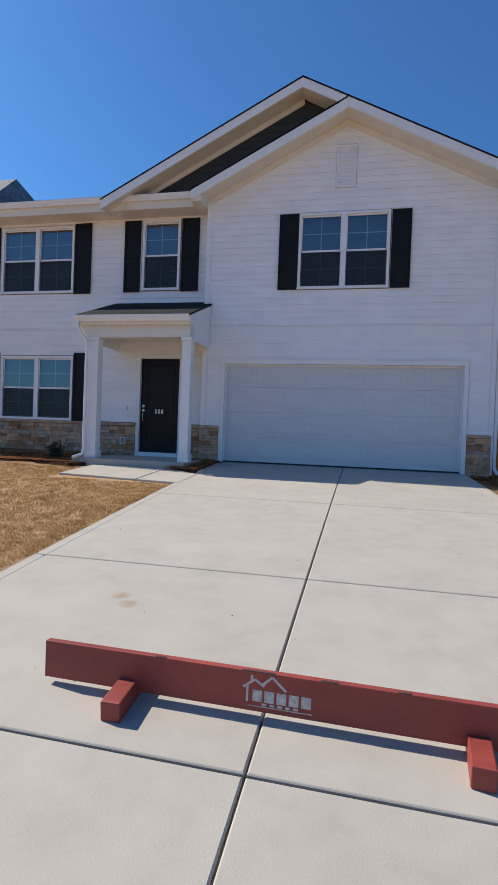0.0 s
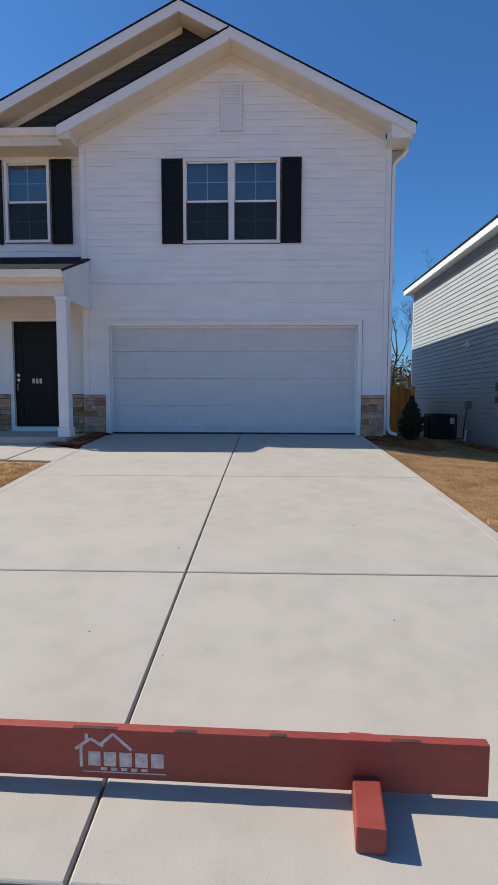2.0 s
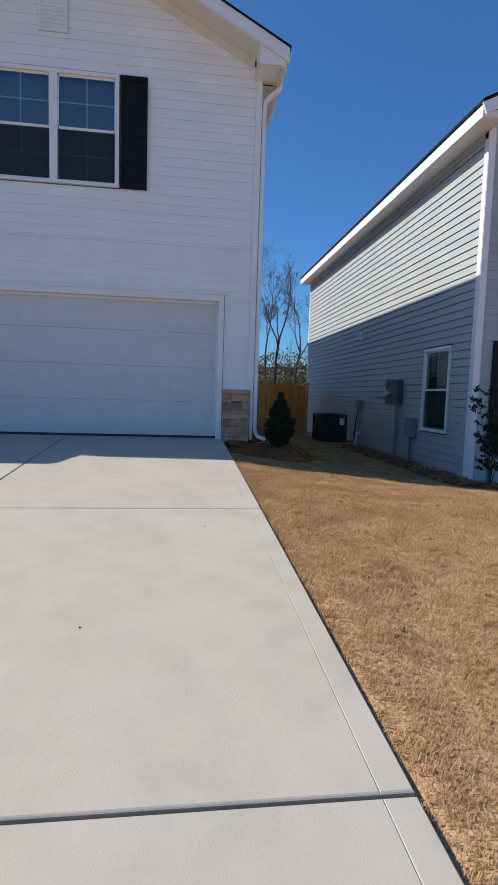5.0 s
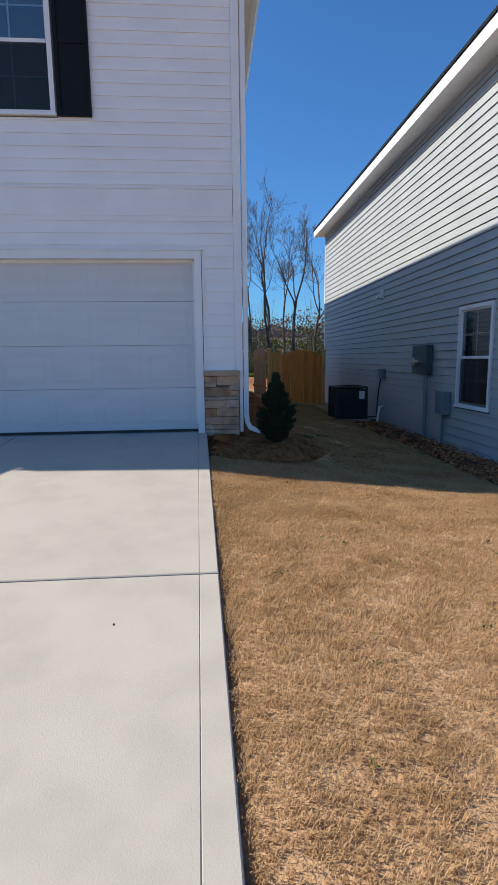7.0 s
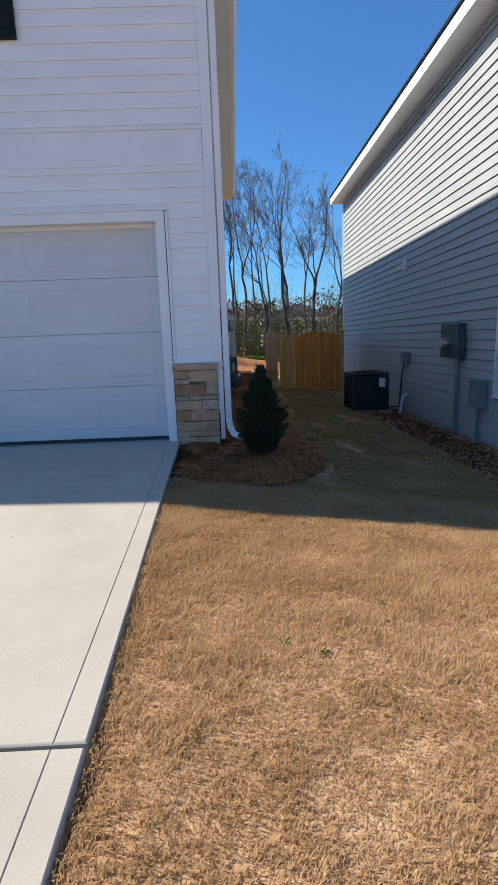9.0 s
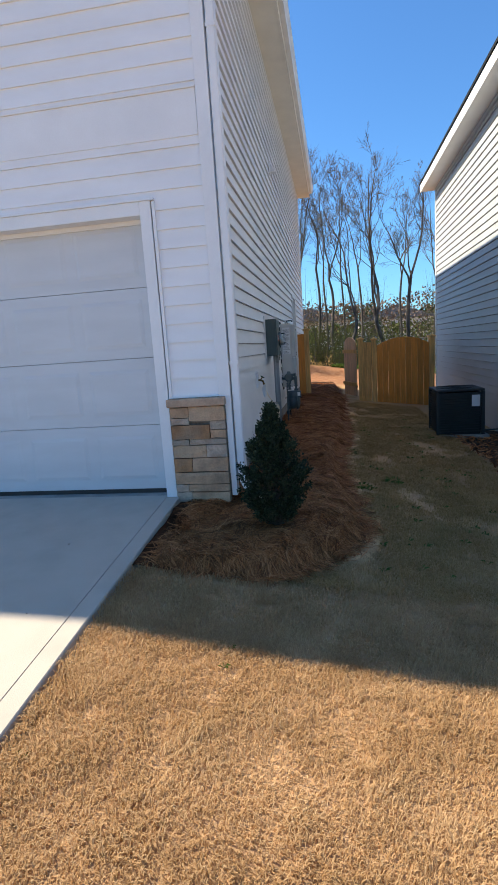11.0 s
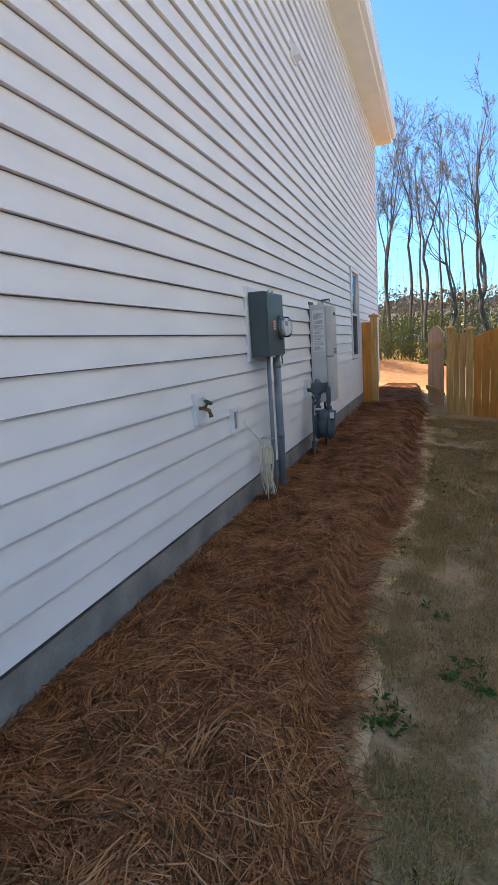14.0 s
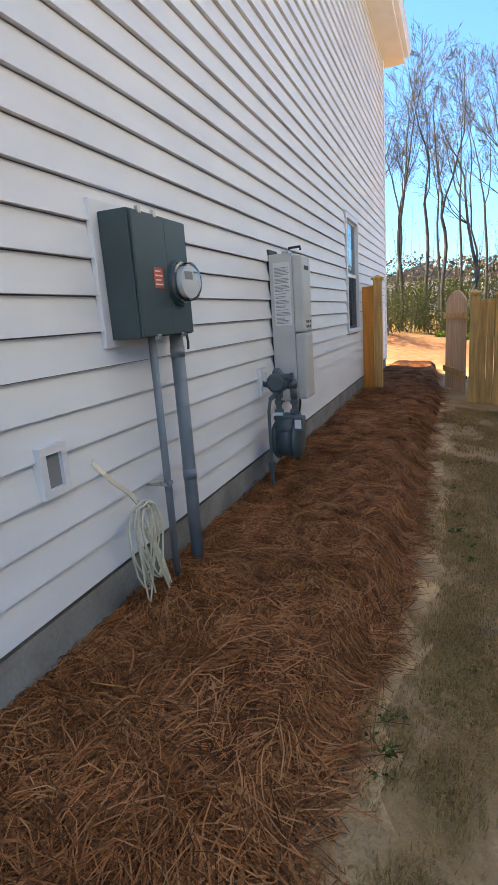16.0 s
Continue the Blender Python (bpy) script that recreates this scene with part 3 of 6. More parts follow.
def rust_material():
    n, l = RUST.node_tree.nodes, RUST.node_tree.links
    co, nz, r, mx, tr = (n.new("ShaderNode" + k) for k in ("TexCoord", "TexNoise", "ValToRGB", "MixShader", "BsdfTransparent"))
    gr = n.new("ShaderNodeTexGradient")
    gr.gradient_type = "SPHERICAL"
    l.new(co.outputs["Object"], nz.inputs["Vector"])
    nz.inputs["Scale"].default_value, nz.inputs["Detail"].default_value = 9, 6
    mp = n.new("ShaderNodeMapping")
    l.new(co.outputs["Generated"], mp.inputs[0])
    mp.inputs["Location"].default_value, mp.inputs["Scale"].default_value = (-1, -1, 0), (2, 2, 0)
    l.new(mp.outputs[0], gr.inputs[0])
    mul = n.new("ShaderNodeMath")
    mul.operation = "MULTIPLY"
    l.new(gr.outputs[1], mul.inputs[0]), l.new(nz.outputs[0], mul.inputs[1])
    r.color_ramp.elements[0].position, r.color_ramp.elements[1].position = 0.12, 0.5
    r.color_ramp.elements[1].color = (0.5, 0.5, 0.5, 1)
    l.new(mul.outputs[0], r.inputs[0])
    l.new(r.outputs[0], mx.inputs[0])
    l.new(tr.outputs[0], mx.inputs[1])
    l.new(n["Principled BSDF"].outputs[0], mx.inputs[2])
    l.new(mx.outputs[0], n["Material Output"].inputs[0])


rust_material()
for x, y, s in ((-4.05, -7.55, 0.10), (-3.95, -7.68, 0.11)):
    v = [(x + a * s, y + b * s, drive_z(y + b * s) + 0.004) for a, b in ((-1, -1), (1, -1), (1, 1), (-1, 1))]
    tagged(raw("rust_stain", v, [(0, 1, 2, 3)], RUST, drive), "faint orange rust stain")

walk_way = tagged(new("front_walk"), "pale concrete walk from driveway to porch", "walkway", kind="structure")


def poly_slab(name, outline, top, thick, parent, follow=True):
    bm = bmesh.new()
    prism(bm, outline, -thick, 0.0, "z")
    for v in bm.verts:
        v.co.z += (drive_z(v.co.y) if follow else 0) + top
    bmesh.ops.bevel(bm, geom=[e for e in bm.edges if e.calc_face_angle(0) > 0.7], offset=0.008, segments=2, affect="EDGES")
    return part(name, bm, CONCRETE, parent)


poly_slab("slab", [(-7.62, -2.68), (-6.09, -2.86), (-6.09, -1.46), (-7.62, -1.46)], 0.004, 0.12, walk_way)
poly_slab("slab", [(-6.07, -2.87), (-5.295, -2.96), (-5.295, -1.95), (-6.07, -1.40)], 0.004, 0.12, walk_way)
poly_slab("porch_slab", [(-8.12, -1.44), (-5.72, -1.44), (-5.72, 0.28), (-8.12, 0.28)], 0.03, 0.3, walk_way, False)

# ---- the white house ----
FRONT = Matrix.Identity(4)
LEFT = Matrix.Translation((0, 0.3, 0))
SIDE = Matrix.Translation((0.0, 0, 0)) @ Matrix.Rotation(radians(90), 4, "Z")
RIDGE, PITCH, EAVE_X = (-3.84, 7.87), 0.5090, 0.46


def roof_top(x):
    return RIDGE[1] - PITCH * abs(x - RIDGE[0])


GW, GE, GAP = -5.86, 0.05, -2.93                    # garage wing: west edge, east edge, apex
gar_holes = [(-5.39, -0.44, -0.2, 2.17), (-3.855, -1.99, 3.72, 5.305)]
roof_in = 0.20                                      # roof build-up above the wall


def gable_span(z):
    """Span of the garage gable wall at height z."""
    h = (7.38 - roof_in - z) / PITCH
    return GAP - h, GAP + h


wf = wall_core("wall_front", GW, 0.03, 0.0, 5.55, gar_holes, 0.15, FRONT, MORTAR_AND_CORE, "white lap-sided garage front of a two-storey house",
               [(GW, 5.55), (0.0, 5.55), (0.0, gable_span(5.6)[1] * 0 + 5.62), (GAP, 7.18), (GW, 5.66)])
stone_holes = [(-5.45, -0.36, -0.2, 2.25)]
trim_holes = [(-5.45, -0.345, -0.2, 2.25), (-3.875, -1.97, 3.70, 5.325), (-5.775, 0.02, 2.66, 2.955), (-3.135, -2.715, 5.795, 6.67)]
lap_siding(wf, SIDING, GW + 0.09, 0.03, 0.80, 7.2, 0.137, trim_holes, FRONT, gable_span)
# trim of the front
trim_list = [("corner_board", 0.031, 0.125, -0.028, 0.062, 0.785, 5.6), ("corner_board", 0.082, 0.125, -0.028, 0.062, 0.0, 0.784), ("corner_board", GW - 0.02, GW + 0.09, -0.028, 0.3, 0.786, 5.7),
             ("door_casing", -5.45, -5.36, -0.032, 0.10, -0.01, 2.24), ("door_casing", -0.455, -0.37, -0.032, 0.10, -0.01, 2.24),
             ("head_casing", -5.36, -0.455, -0.032, 0.10, 2.145, 2.24), ("drip_cap", -5.47, -0.34, -0.045, 0.0, 2.24, 2.258),
             ("band_board", -5.77, 0.027, -0.020, 0.0, 2.640, 2.942), ("band_cap", -5.775, 0.029, -0.032, 0.0, 2.942, 2.958),
             ("starter_strip", -0.365, 0.029, -0.026, 0.0, 0.786, 0.802), ("starter_strip", GW + 0.09, -5.45, -0.026, 0.0, 0.786, 0.802),
             ("side_casing", -0.362, -0.338, -0.028, 0.0, 0.80, 2.235)]
for nm, a, b, c, d, e, f in trim_list:
    block(nm, wf, TRIM, a, b, c, d, e, f, None, 0.003)
window("window_1", -3.855, -1.99, 3.72, 5.305, FRONT, 2)
shutter(-4.27, -3.87, 3.71, 5.295, FRONT)
shutter(-1.965, -1.58, 3.71, 5.295, FRONT)

# gable vent
vent = tagged(new("gable_vent"), "white rectangular louvred gable vent", "vent", kind="structure")
for a, b, c, d in ((-3.13, -2.72, 6.62, 6.665), (-3.13, -2.72, 5.80, 5.845), (-3.13, -3.085, 5.845, 6.62), (-2.765, -2.72, 5.845, 6.62)):
    block("vent_frame", vent, TRIM, a, b, -0.04, 0.0, c, d, None, 0.003)
for k in range(14):
    z = 5.85 + k * 0.055
    bm = bmesh.new()
    prism(bm, [(-0.034, z), (-0.024, z + 0.054), (-0.001, z + 0.054), (-0.001, z)], -3.085, -2.765, "x")
    part("slat", bm, TRIM, vent)

# left wing, set back a little
lh = [(-7.47, -6.48, 0.0, 2.305), (-7.505, -6.59, 3.845, 5.445), (-11.19, -9.24, 3.83, 5.42), (-11.12, -9.18, 0.79, 2.325)]
wl = wall_core("wall_entry", -15.0, GW - 0.02, 0.0, 5.75, lh, 0.15, LEFT, MORTAR_AND_CORE, "white lap-sided entry wing with stone base")
lt = [(-7.53, -6.42, 0.0, 2.36), (-7.525, -6.57, 3.825, 5.465), (-11.21, -9.22, 3.81, 5.44), (-11.14, -9.16, 0.77, 2.345), (-15.0, GW - 0.02, 2.66, 2.955)]
lap_siding(wl, SIDING, -13.0, GW - 0.02, 0.80, 5.62, 0.137, lt, LEFT)
for nm, a, b, c, d, e, f in (("band_board", -13.0, GW - 0.02, -0.020, 0.0, 2.640, 2.942), ("band_cap", -13.0, GW - 0.02, -0.032, 0.0, 2.942, 2.958),
                             ("door_casing", -7.53, -7.45, -0.032, 0.10, 0.03, 2.36), ("door_casing", -6.50, -6.42, -0.032, 0.10, 0.03, 2.36),
                             ("head_casing", -7.45, -6.50, -0.032, 0.10, 2.285, 2.36), ("threshold", -7.45, -6.50, -0.05, 0.10, 0.03, 0.125),
                             ("frieze_board", -13.0, GW - 0.02, -0.03, 0.0, 5.45, 5.62)):
    block(nm, wl, TRIM, a, b, c, d, e, f, LEFT, 0.003)
window("window_2", -7.505, -6.59, 3.845, 5.445, LEFT, 1)
window("window_3", -11.19, -9.24, 3.83, 5.42, LEFT, 2)
window("window_4", -11.12, -9.18, 0.79, 2.325, LEFT, 2)
for a, b, c, d in ((-7.945, -7.55, 3.81, 5.45), (-6.55, -6.14, 3.81, 5.45), (-9.21, -8.79, 3.80, 5.45), (-11.62, -11.23, 3.80, 5.45),
                   (-9.15, -8.82, 0.765, 2.40), (-11.55, -11.16, 0.765, 2.40)):
    shutter(a, b, c, d, LEFT)
# dark gable wall above the entry wing
bm = bmesh.new()
prism(bm, [(-7.86, 5.62), (-6.38, 5.62), (-3.12, 7.285), (-3.84, 7.66)], -0.02, 0.12, "y")
wg = tagged(part("wall_gable", bm, DARKSIDE), "charcoal siding in the tall front gable", "wall", kind="structure")
lap_siding(wg, DARKSIDE, -7.9, GAP, 5.85, 7.6, 0.15, [], Matrix.Translation((0, -0.02, 0)), lambda z: (-3.84 - (7.62 - z) / PITCH, min(-3.84 + (7.62 - z) / PITCH, GAP - 0.03 - (7.38 - z) / PITCH)), 0.014)

# long side wall
sh = [(8.14, 9.03, 0.79, 2.26)]
ws = wall_core("wall_side", 0.15, 12.3, 0.10, 5.5, sh, 0.15, SIDE, MORTAR_AND_CORE, "long white lap-sided side wall on a concrete foundation")
# 5 mm left open under each lap: dark core drawn as a shade line
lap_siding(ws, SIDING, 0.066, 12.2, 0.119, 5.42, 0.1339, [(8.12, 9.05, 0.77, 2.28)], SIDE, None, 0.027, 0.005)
block("corner_board", ws, TRIM, 12.2, 12.31, -0.03, 0.0, 0.085, 5.45, SIDE, 0.003)
block("corner_board", ws, TRIM, 0.03, 0.065, -0.03, 0.0, 0.085, 5.45, SIDE, 0.003)
block("foundation", ws, FOUND, 0.0, 12.3, 0.0, 0.2, -0.8, 0.083, SIDE, 0, "rough grey concrete foundation")
window("window_5", 8.14, 9.03, 0.79, 2.26, SIDE, 1, blind=False)
for nm, x0, x1, y0, y1 in (("wall_back", -15.0, 0.0, 12.2, 12.35), ("wall_west", -15.15, -15.0, 0.3, 12.35)):
    tagged(block(nm, None, SIDING, x0, x1, y0, y1, -0.6, 5.6), "white siding wall at the rear", "wall", kind="structure")
tagged(block("ceiling", None, INSIDE, -15.0, -0.16, 0.46, 12.2, 5.50, 5.58), "plain ceiling under the roof", "ceiling", kind="structure")
tagged(block("floor_upper", None, INSIDE, -15.0, -0.16, 0.46, 12.2, 2.75, 2.95), "plain floor between the storeys", "floor", kind="structure")
tagged(block("floor", None, INSIDE, -15.0, -0.16, 0.46, 12.2, -0.1, 0.0), "plain ground floor", "floor", kind="structure")
tagged(block("wall_partition", None, INSIDE, -15.0, -0.16, 3.4, 3.5, 0.0, 5.5), "plain inner wall behind the front rooms", "wall", kind="structure")

# roof
roof = tagged(new("roof"), "dark shingled roof with white rakes and cream soffits", "roof", kind="structure")
LEFT_X = -8.2
bm = bmesh.new()
prism(bm, [(LEFT_X, roof_top(LEFT_X)), RIDGE, (EAVE_X, roof_top(EAVE_X)), (EAVE_X, roof_top(EAVE_X) - 0.032), (RIDGE[0], RIDGE[1] - 0.034), (LEFT_X, roof_top(LEFT_X) - 0.032)], -0.50, 12.7, "y")
part("shingles", bm, SHINGLE, roof)
bm = bmesh.new()
prism(bm, [(GAP, 7.378), (-6.14, 7.378 - PITCH * 3.21), (-6.14, 7.352 - PITCH * 3.21), (GAP, 7.35)], -0.50, 0.30, "y")
part("shingles", bm, SHINGLE, roof)
bm = bmesh.new()
prism(bm, [(-0.30, 5.79), (6.0, 7.35), (6.0, 7.30), (-0.30, 5.74)], -15.2, -5.9, "x")
part("shingles", bm, SHINGLE, roof)


def rake(x0, z0, x1, z1, y0, y1, depth, material, name="rake_board"):
    bm = bmesh.new()
    prism(bm, [(x0, z0), (x1, z1), (x1, z1 - depth), (x0, z0 - depth)], y0, y1, "y")
    return part(name, bm, material, roof)


E0 = 0.033
rake(RIDGE[0], RIDGE[1] - E0, EAVE_X - 0.02, roof_top(EAVE_X - 0.02) - E0, -0.49, -0.45, 0.19, TRIM)
rake(LEFT_X, roof_top(LEFT_X) - E0, RIDGE[0], RIDGE[1] - E0, -0.49, -0.45, 0.19, TRIM)
rake(-6.12, 7.376 - PITCH * 3.19 - E0, GAP, 7.376 - E0, -0.488, -0.452, 0.19, TRIM)
# sloped soffits under the overhangs, and the frieze boards on the wall
rake(GAP, 7.38 - 0.17, EAVE_X - 0.04, roof_top(EAVE_X - 0.04) - 0.17, -0.449, 0.0, 0.02, CREAM, "soffit")
rake(-6.1, 7.38 - PITCH * 3.17 - 0.17, GAP, 7.38 - 0.17, -0.449, 0.0, 0.02, CREAM, "soffit")
rake(LEFT_X, roof_top(LEFT_X) - 0.17, RIDGE[0], RIDGE[1] - 0.17, -0.449, -0.02, 0.02, CREAM, "soffit")
rake(RIDGE[0], RIDGE[1] - 0.17, GAP, 7.38 - 0.17, -0.449, -0.02, 0.02, CREAM, "soffit")
rake(GAP, 7.38 - 0.192, 0.0, roof_top(0.0) - 0.192, -0.03, -0.002, 0.13, CREAM, "frieze_board")
rake(GW, 7.38 - PITCH * (GAP - GW) - 0.192, GAP, 7.38 - 0.192, -0.03, -0.002, 0.13, CREAM, "frieze_board")
rake(-8.0, roof_top(-8.0) - 0.192, RIDGE[0], RIDGE[1] - 0.192, -0.05, -0.036, 0.12, CREAM, "frieze_board")
# side eave: soffit, fascia, gutter
block("eave_soffit", roof, CREAM, 0.003, EAVE_X - 0.12, 0.06, 12.62, 5.405, 5.42)
block("eave_fascia", roof, CREAM, EAVE_X - 0.12, EAVE_X - 0.095, -0.44, 12.64, 5.40, 5.61)
block("eave_return", roof, CREAM, 0.003, EAVE_X - 0.1205, -0.43, 0.059, 5.435, 5.47, None, 0.004)
bm = bmesh.new()
prism(bm, [(0.02, 5.432), (EAVE_X - 0.06, 5.432), (EAVE_X - 0.06, roof_top(EAVE_X - 0.06) - 0.06), (0.02, roof_top(0.02) - 0.06)], -0.446, -0.03, "y")
part("eave_return", bm, TRIM, roof)
bm = bmesh.new()
prism(bm, [(-6.12, 5.50), (GW - 0.025, 5.50), (GW - 0.025, 5.82), (-6.12, 5.70)], -0.4485, 0.292, "y")
part("boxed_eave", bm, CREAM, roof)


def gutter(name, a, b, axis, y, z, parent, out=1.0):
    """K-style gutter: ogee front, rolled lip, closed ends."""
    prof = [(0, 0.11), (0, 0), (0.07, 0), (0.078, 0.03), (0.10, 0.065), (0.103, 0.105), (0.115, 0.112), (0.113, 0.121), (0.095, 0.119), (0.093, 0.07), (0.07, 0.035), (0.062, 0.008), (0.008, 0.008), (0.008, 0.11)]
    bm = bmesh.new()
    prism(bm, [(y + out * p, z + q) for p, q in prof], a, b, axis)
    return part(name, bm, TRIM, parent)


gutter("gutter", -0.44, 12.64, "y", EAVE_X - 0.094, 5.50, roof)
gutter("gutter", -15.2, -6.125, "x", -0.20, 5.66, roof, -1.0)
block("eave_fascia", roof, CREAM, -15.2, -6.125, -0.199, -0.17, 5.50, 5.77)
block("eave_soffit", roof, CREAM, -15.2, -6.125, -0.168, 0.268, 5.50, 5.515)
bm = bmesh.new()
hip = [bm.verts.new(c) for c in ((-20, -0.1, 5.86), (-11.55, -0.1, 5.86), (-12.9, 3.0, 8.06), (-20, 3.0, 8.06), (-20, 6.1, 5.86), (-11.55, 6.1, 5.86))]
for f in ((0, 1, 2, 3), (1, 5, 2), (5, 4, 3, 2), (0, 3, 4), (0, 4, 5, 1)):
    bm.faces.new([hip[i] for i in f])
part("hip_shingles", bm, GREYROOF, roof, "grey shingled hip end")


def downspout(name, pts, at, label, w=0.062, d=0.05):
    """A rectangular corrugated pipe swept along points."""
    th = thing(name, at, label, "downspout")
    bm = bmesh.new()
    pts = [Vector(p) for p in pts]
    rings = []
    for i, p in enumerate(pts):
        t = (pts[min(i + 1, len(pts) - 1)] - pts[max(i - 1, 0)]).normalized()
        side = Vector((0, 1, 0)) if abs(t.y) < 0.9 else Vector((1, 0, 0))
        up = t.cross(side).normalized()
        side = up.cross(t).normalized()
        rings.append([bm.verts.new(p + side * a * w / 2 + up * b * d / 2) for a, b in
                      ((-1, -0.7), (-0.8, -1), (-0.25, -1), (-0.15, -0.86), (0.15, -0.86), (0.25, -1), (0.8, -1), (1, -0.7), (1, 0.7), (0.8, 1), (-0.8, 1), (-1, 0.7))])
    n = len(rings[0])
    for a, b in zip(rings, rings[1:]):
        for k in range(n):
            bm.faces.new((a[k], a[(k + 1) % n], b[(k + 1) % n], b[k]))
    bmesh.ops.recalc_face_normals(bm, faces=bm.faces[:])
    part("pipe", bm, TRIM, th)
    return th


ds = downspout("downspout", [(0.41, 0.02, 5.50), (0.41, 0.02, 5.40), (0.37, 0.02, 5.34), (0.24, 0.02, 5.22), (0.175, 0.02, 5.14), (0.168, 0.02, 4.9), (0.168, 0.02, 0.22),
                             (0.178, 0.012, 0.12), (0.22, -0.005, 0.045), (0.34, -0.05, 0.005)], (0.168, 0.02, 0.0), "white metal downspout at the house corner with kicked-out foot", 0.082, 0.062)
for z in (1.02, 3.3, 4.7):
    block("strap", ds, TRIM, 0.132, 0.202, -0.024, 0.064, z, z + 0.025)


# ---- garage door ----
gd = tagged(new("garage_door"), "closed pale grey sectional garage door with raised panels", "garage door", kind="structure")
for k in range(4):
    z0, z1 = 0.035 + k * 0.54, 0.035 + (k + 1) * 0.54 - 0.004
    bm = bmesh.new()
    cols = 8
    wid = (4.89 - 0.08) / cols
    box(bm, -5.375, -0.445, 0.105, 0.145, z0, z1)
    for c in range(cols):
        a, b = -5.32 + c * wid + 0.045, -5.32 + (c + 1) * wid - 0.045
        lo, hi = z0 + 0.085, z1 - 0.085
        outer = [(a, lo), (b, lo), (b, hi), (a, hi)]
        inner = [(a + 0.03, lo + 0.03), (b - 0.03, lo + 0.03), (b - 0.03, hi - 0.03), (a + 0.03, hi - 0.03)]
        o = [bm.verts.new((x, 0.1046, z)) for x, z in outer]
        i = [bm.verts.new((x, 0.1000, z)) for x, z in inner]
        bm.faces.new(i)
        for q in range(4):
            bm.faces.new((o[q], o[(q + 1) % 4], i[(q + 1) % 4], i[q]))
    part("door_section", bm, GARAGE, gd)
block("bottom_seal", gd, DARKMETAL, -5.37, -0.446, 0.10, 0.14, 0.0, 0.034)
for a, b, c, d in ((-5.36, -5.335, 0.10, 2.14), (-0.480, -0.456, 0.10, 2.14)):
    block("weather_strip", gd, TRIM, a, b, 0.088, 0.104, c, d)
block("weather_strip", gd, TRIM, -5.335, -0.481, 0.088, 0.104, 2.112, 2.150)
block("apron", gd, FOUND, -5.45, -0.36, 0.005, 0.5, -0.20, -0.001)
tagged(block("wall_garage_back", None, INSIDE, -5.8, -0.2, 0.5, 0.55, 0.0, 2.7), "plain wall behind the garage door", "wall", kind="structure")


# ---- stone veneer ----
def veneer(parent, u0, u1, m, rows, seed, cap=True):
    """Coursed ledge stone over mortar with a projecting cap course."""
    r = random.Random(seed)
    block("mortar_bed", parent, MORTAR_AND_CORE, u0, u1, -0.012, 0.0, -0.12, 0.72, m)
    z = -0.11
    while z < 0.70:
        h = r.choice(rows)
        h = min(h, 0.715 - z)
        if h < 0.025:
            break
        x = u0
        while x < u1 - 0.02:
            w = r.uniform(0.13, 0.34) if h > 0.055 else r.uniform(0.2, 0.42)
            if u1 - x - w < 0.09:
                w = u1 - x
            bm = bmesh.new()
            box(bm, x + 0.004, x + w - 0.004, -0.045 - r.uniform(0, 0.018), -0.010, z + 0.004, z + h - 0.004)
            bmesh.ops.subdivide_edges(bm, edges=[e for e in bm.edges if e.calc_length() > 0.06], cuts=1, use_grid_fill=True)
            for v in bm.verts:
                if v.co.y < -0.03:
                    v.co += Vector((r.uniform(-0.003, 0.003), r.uniform(-0.006, 0.006), r.uniform(-0.003, 0.003)))
            bmesh.ops.transform(bm, matrix=m, verts=bm.verts)
            part("stone", bm, r.choice(STONES + [STONES[0]]) if h > 0.055 else STONES[2], parent)
            x += w
        z += h
    if cap:
        bm = bmesh.new()
        box(bm, u0 - 0.012, u1 + 0.012, -0.085, 0.0, 0.72, 0.784)
        bevel(bm, 0.010)
        bmesh.ops.transform(bm, matrix=m, verts=bm.verts)
        part("stone_cap", bm, CAPSTONE, parent)


ROWH = (0.105, 0.09, 0.045, 0.10, 0.07, 0.11)


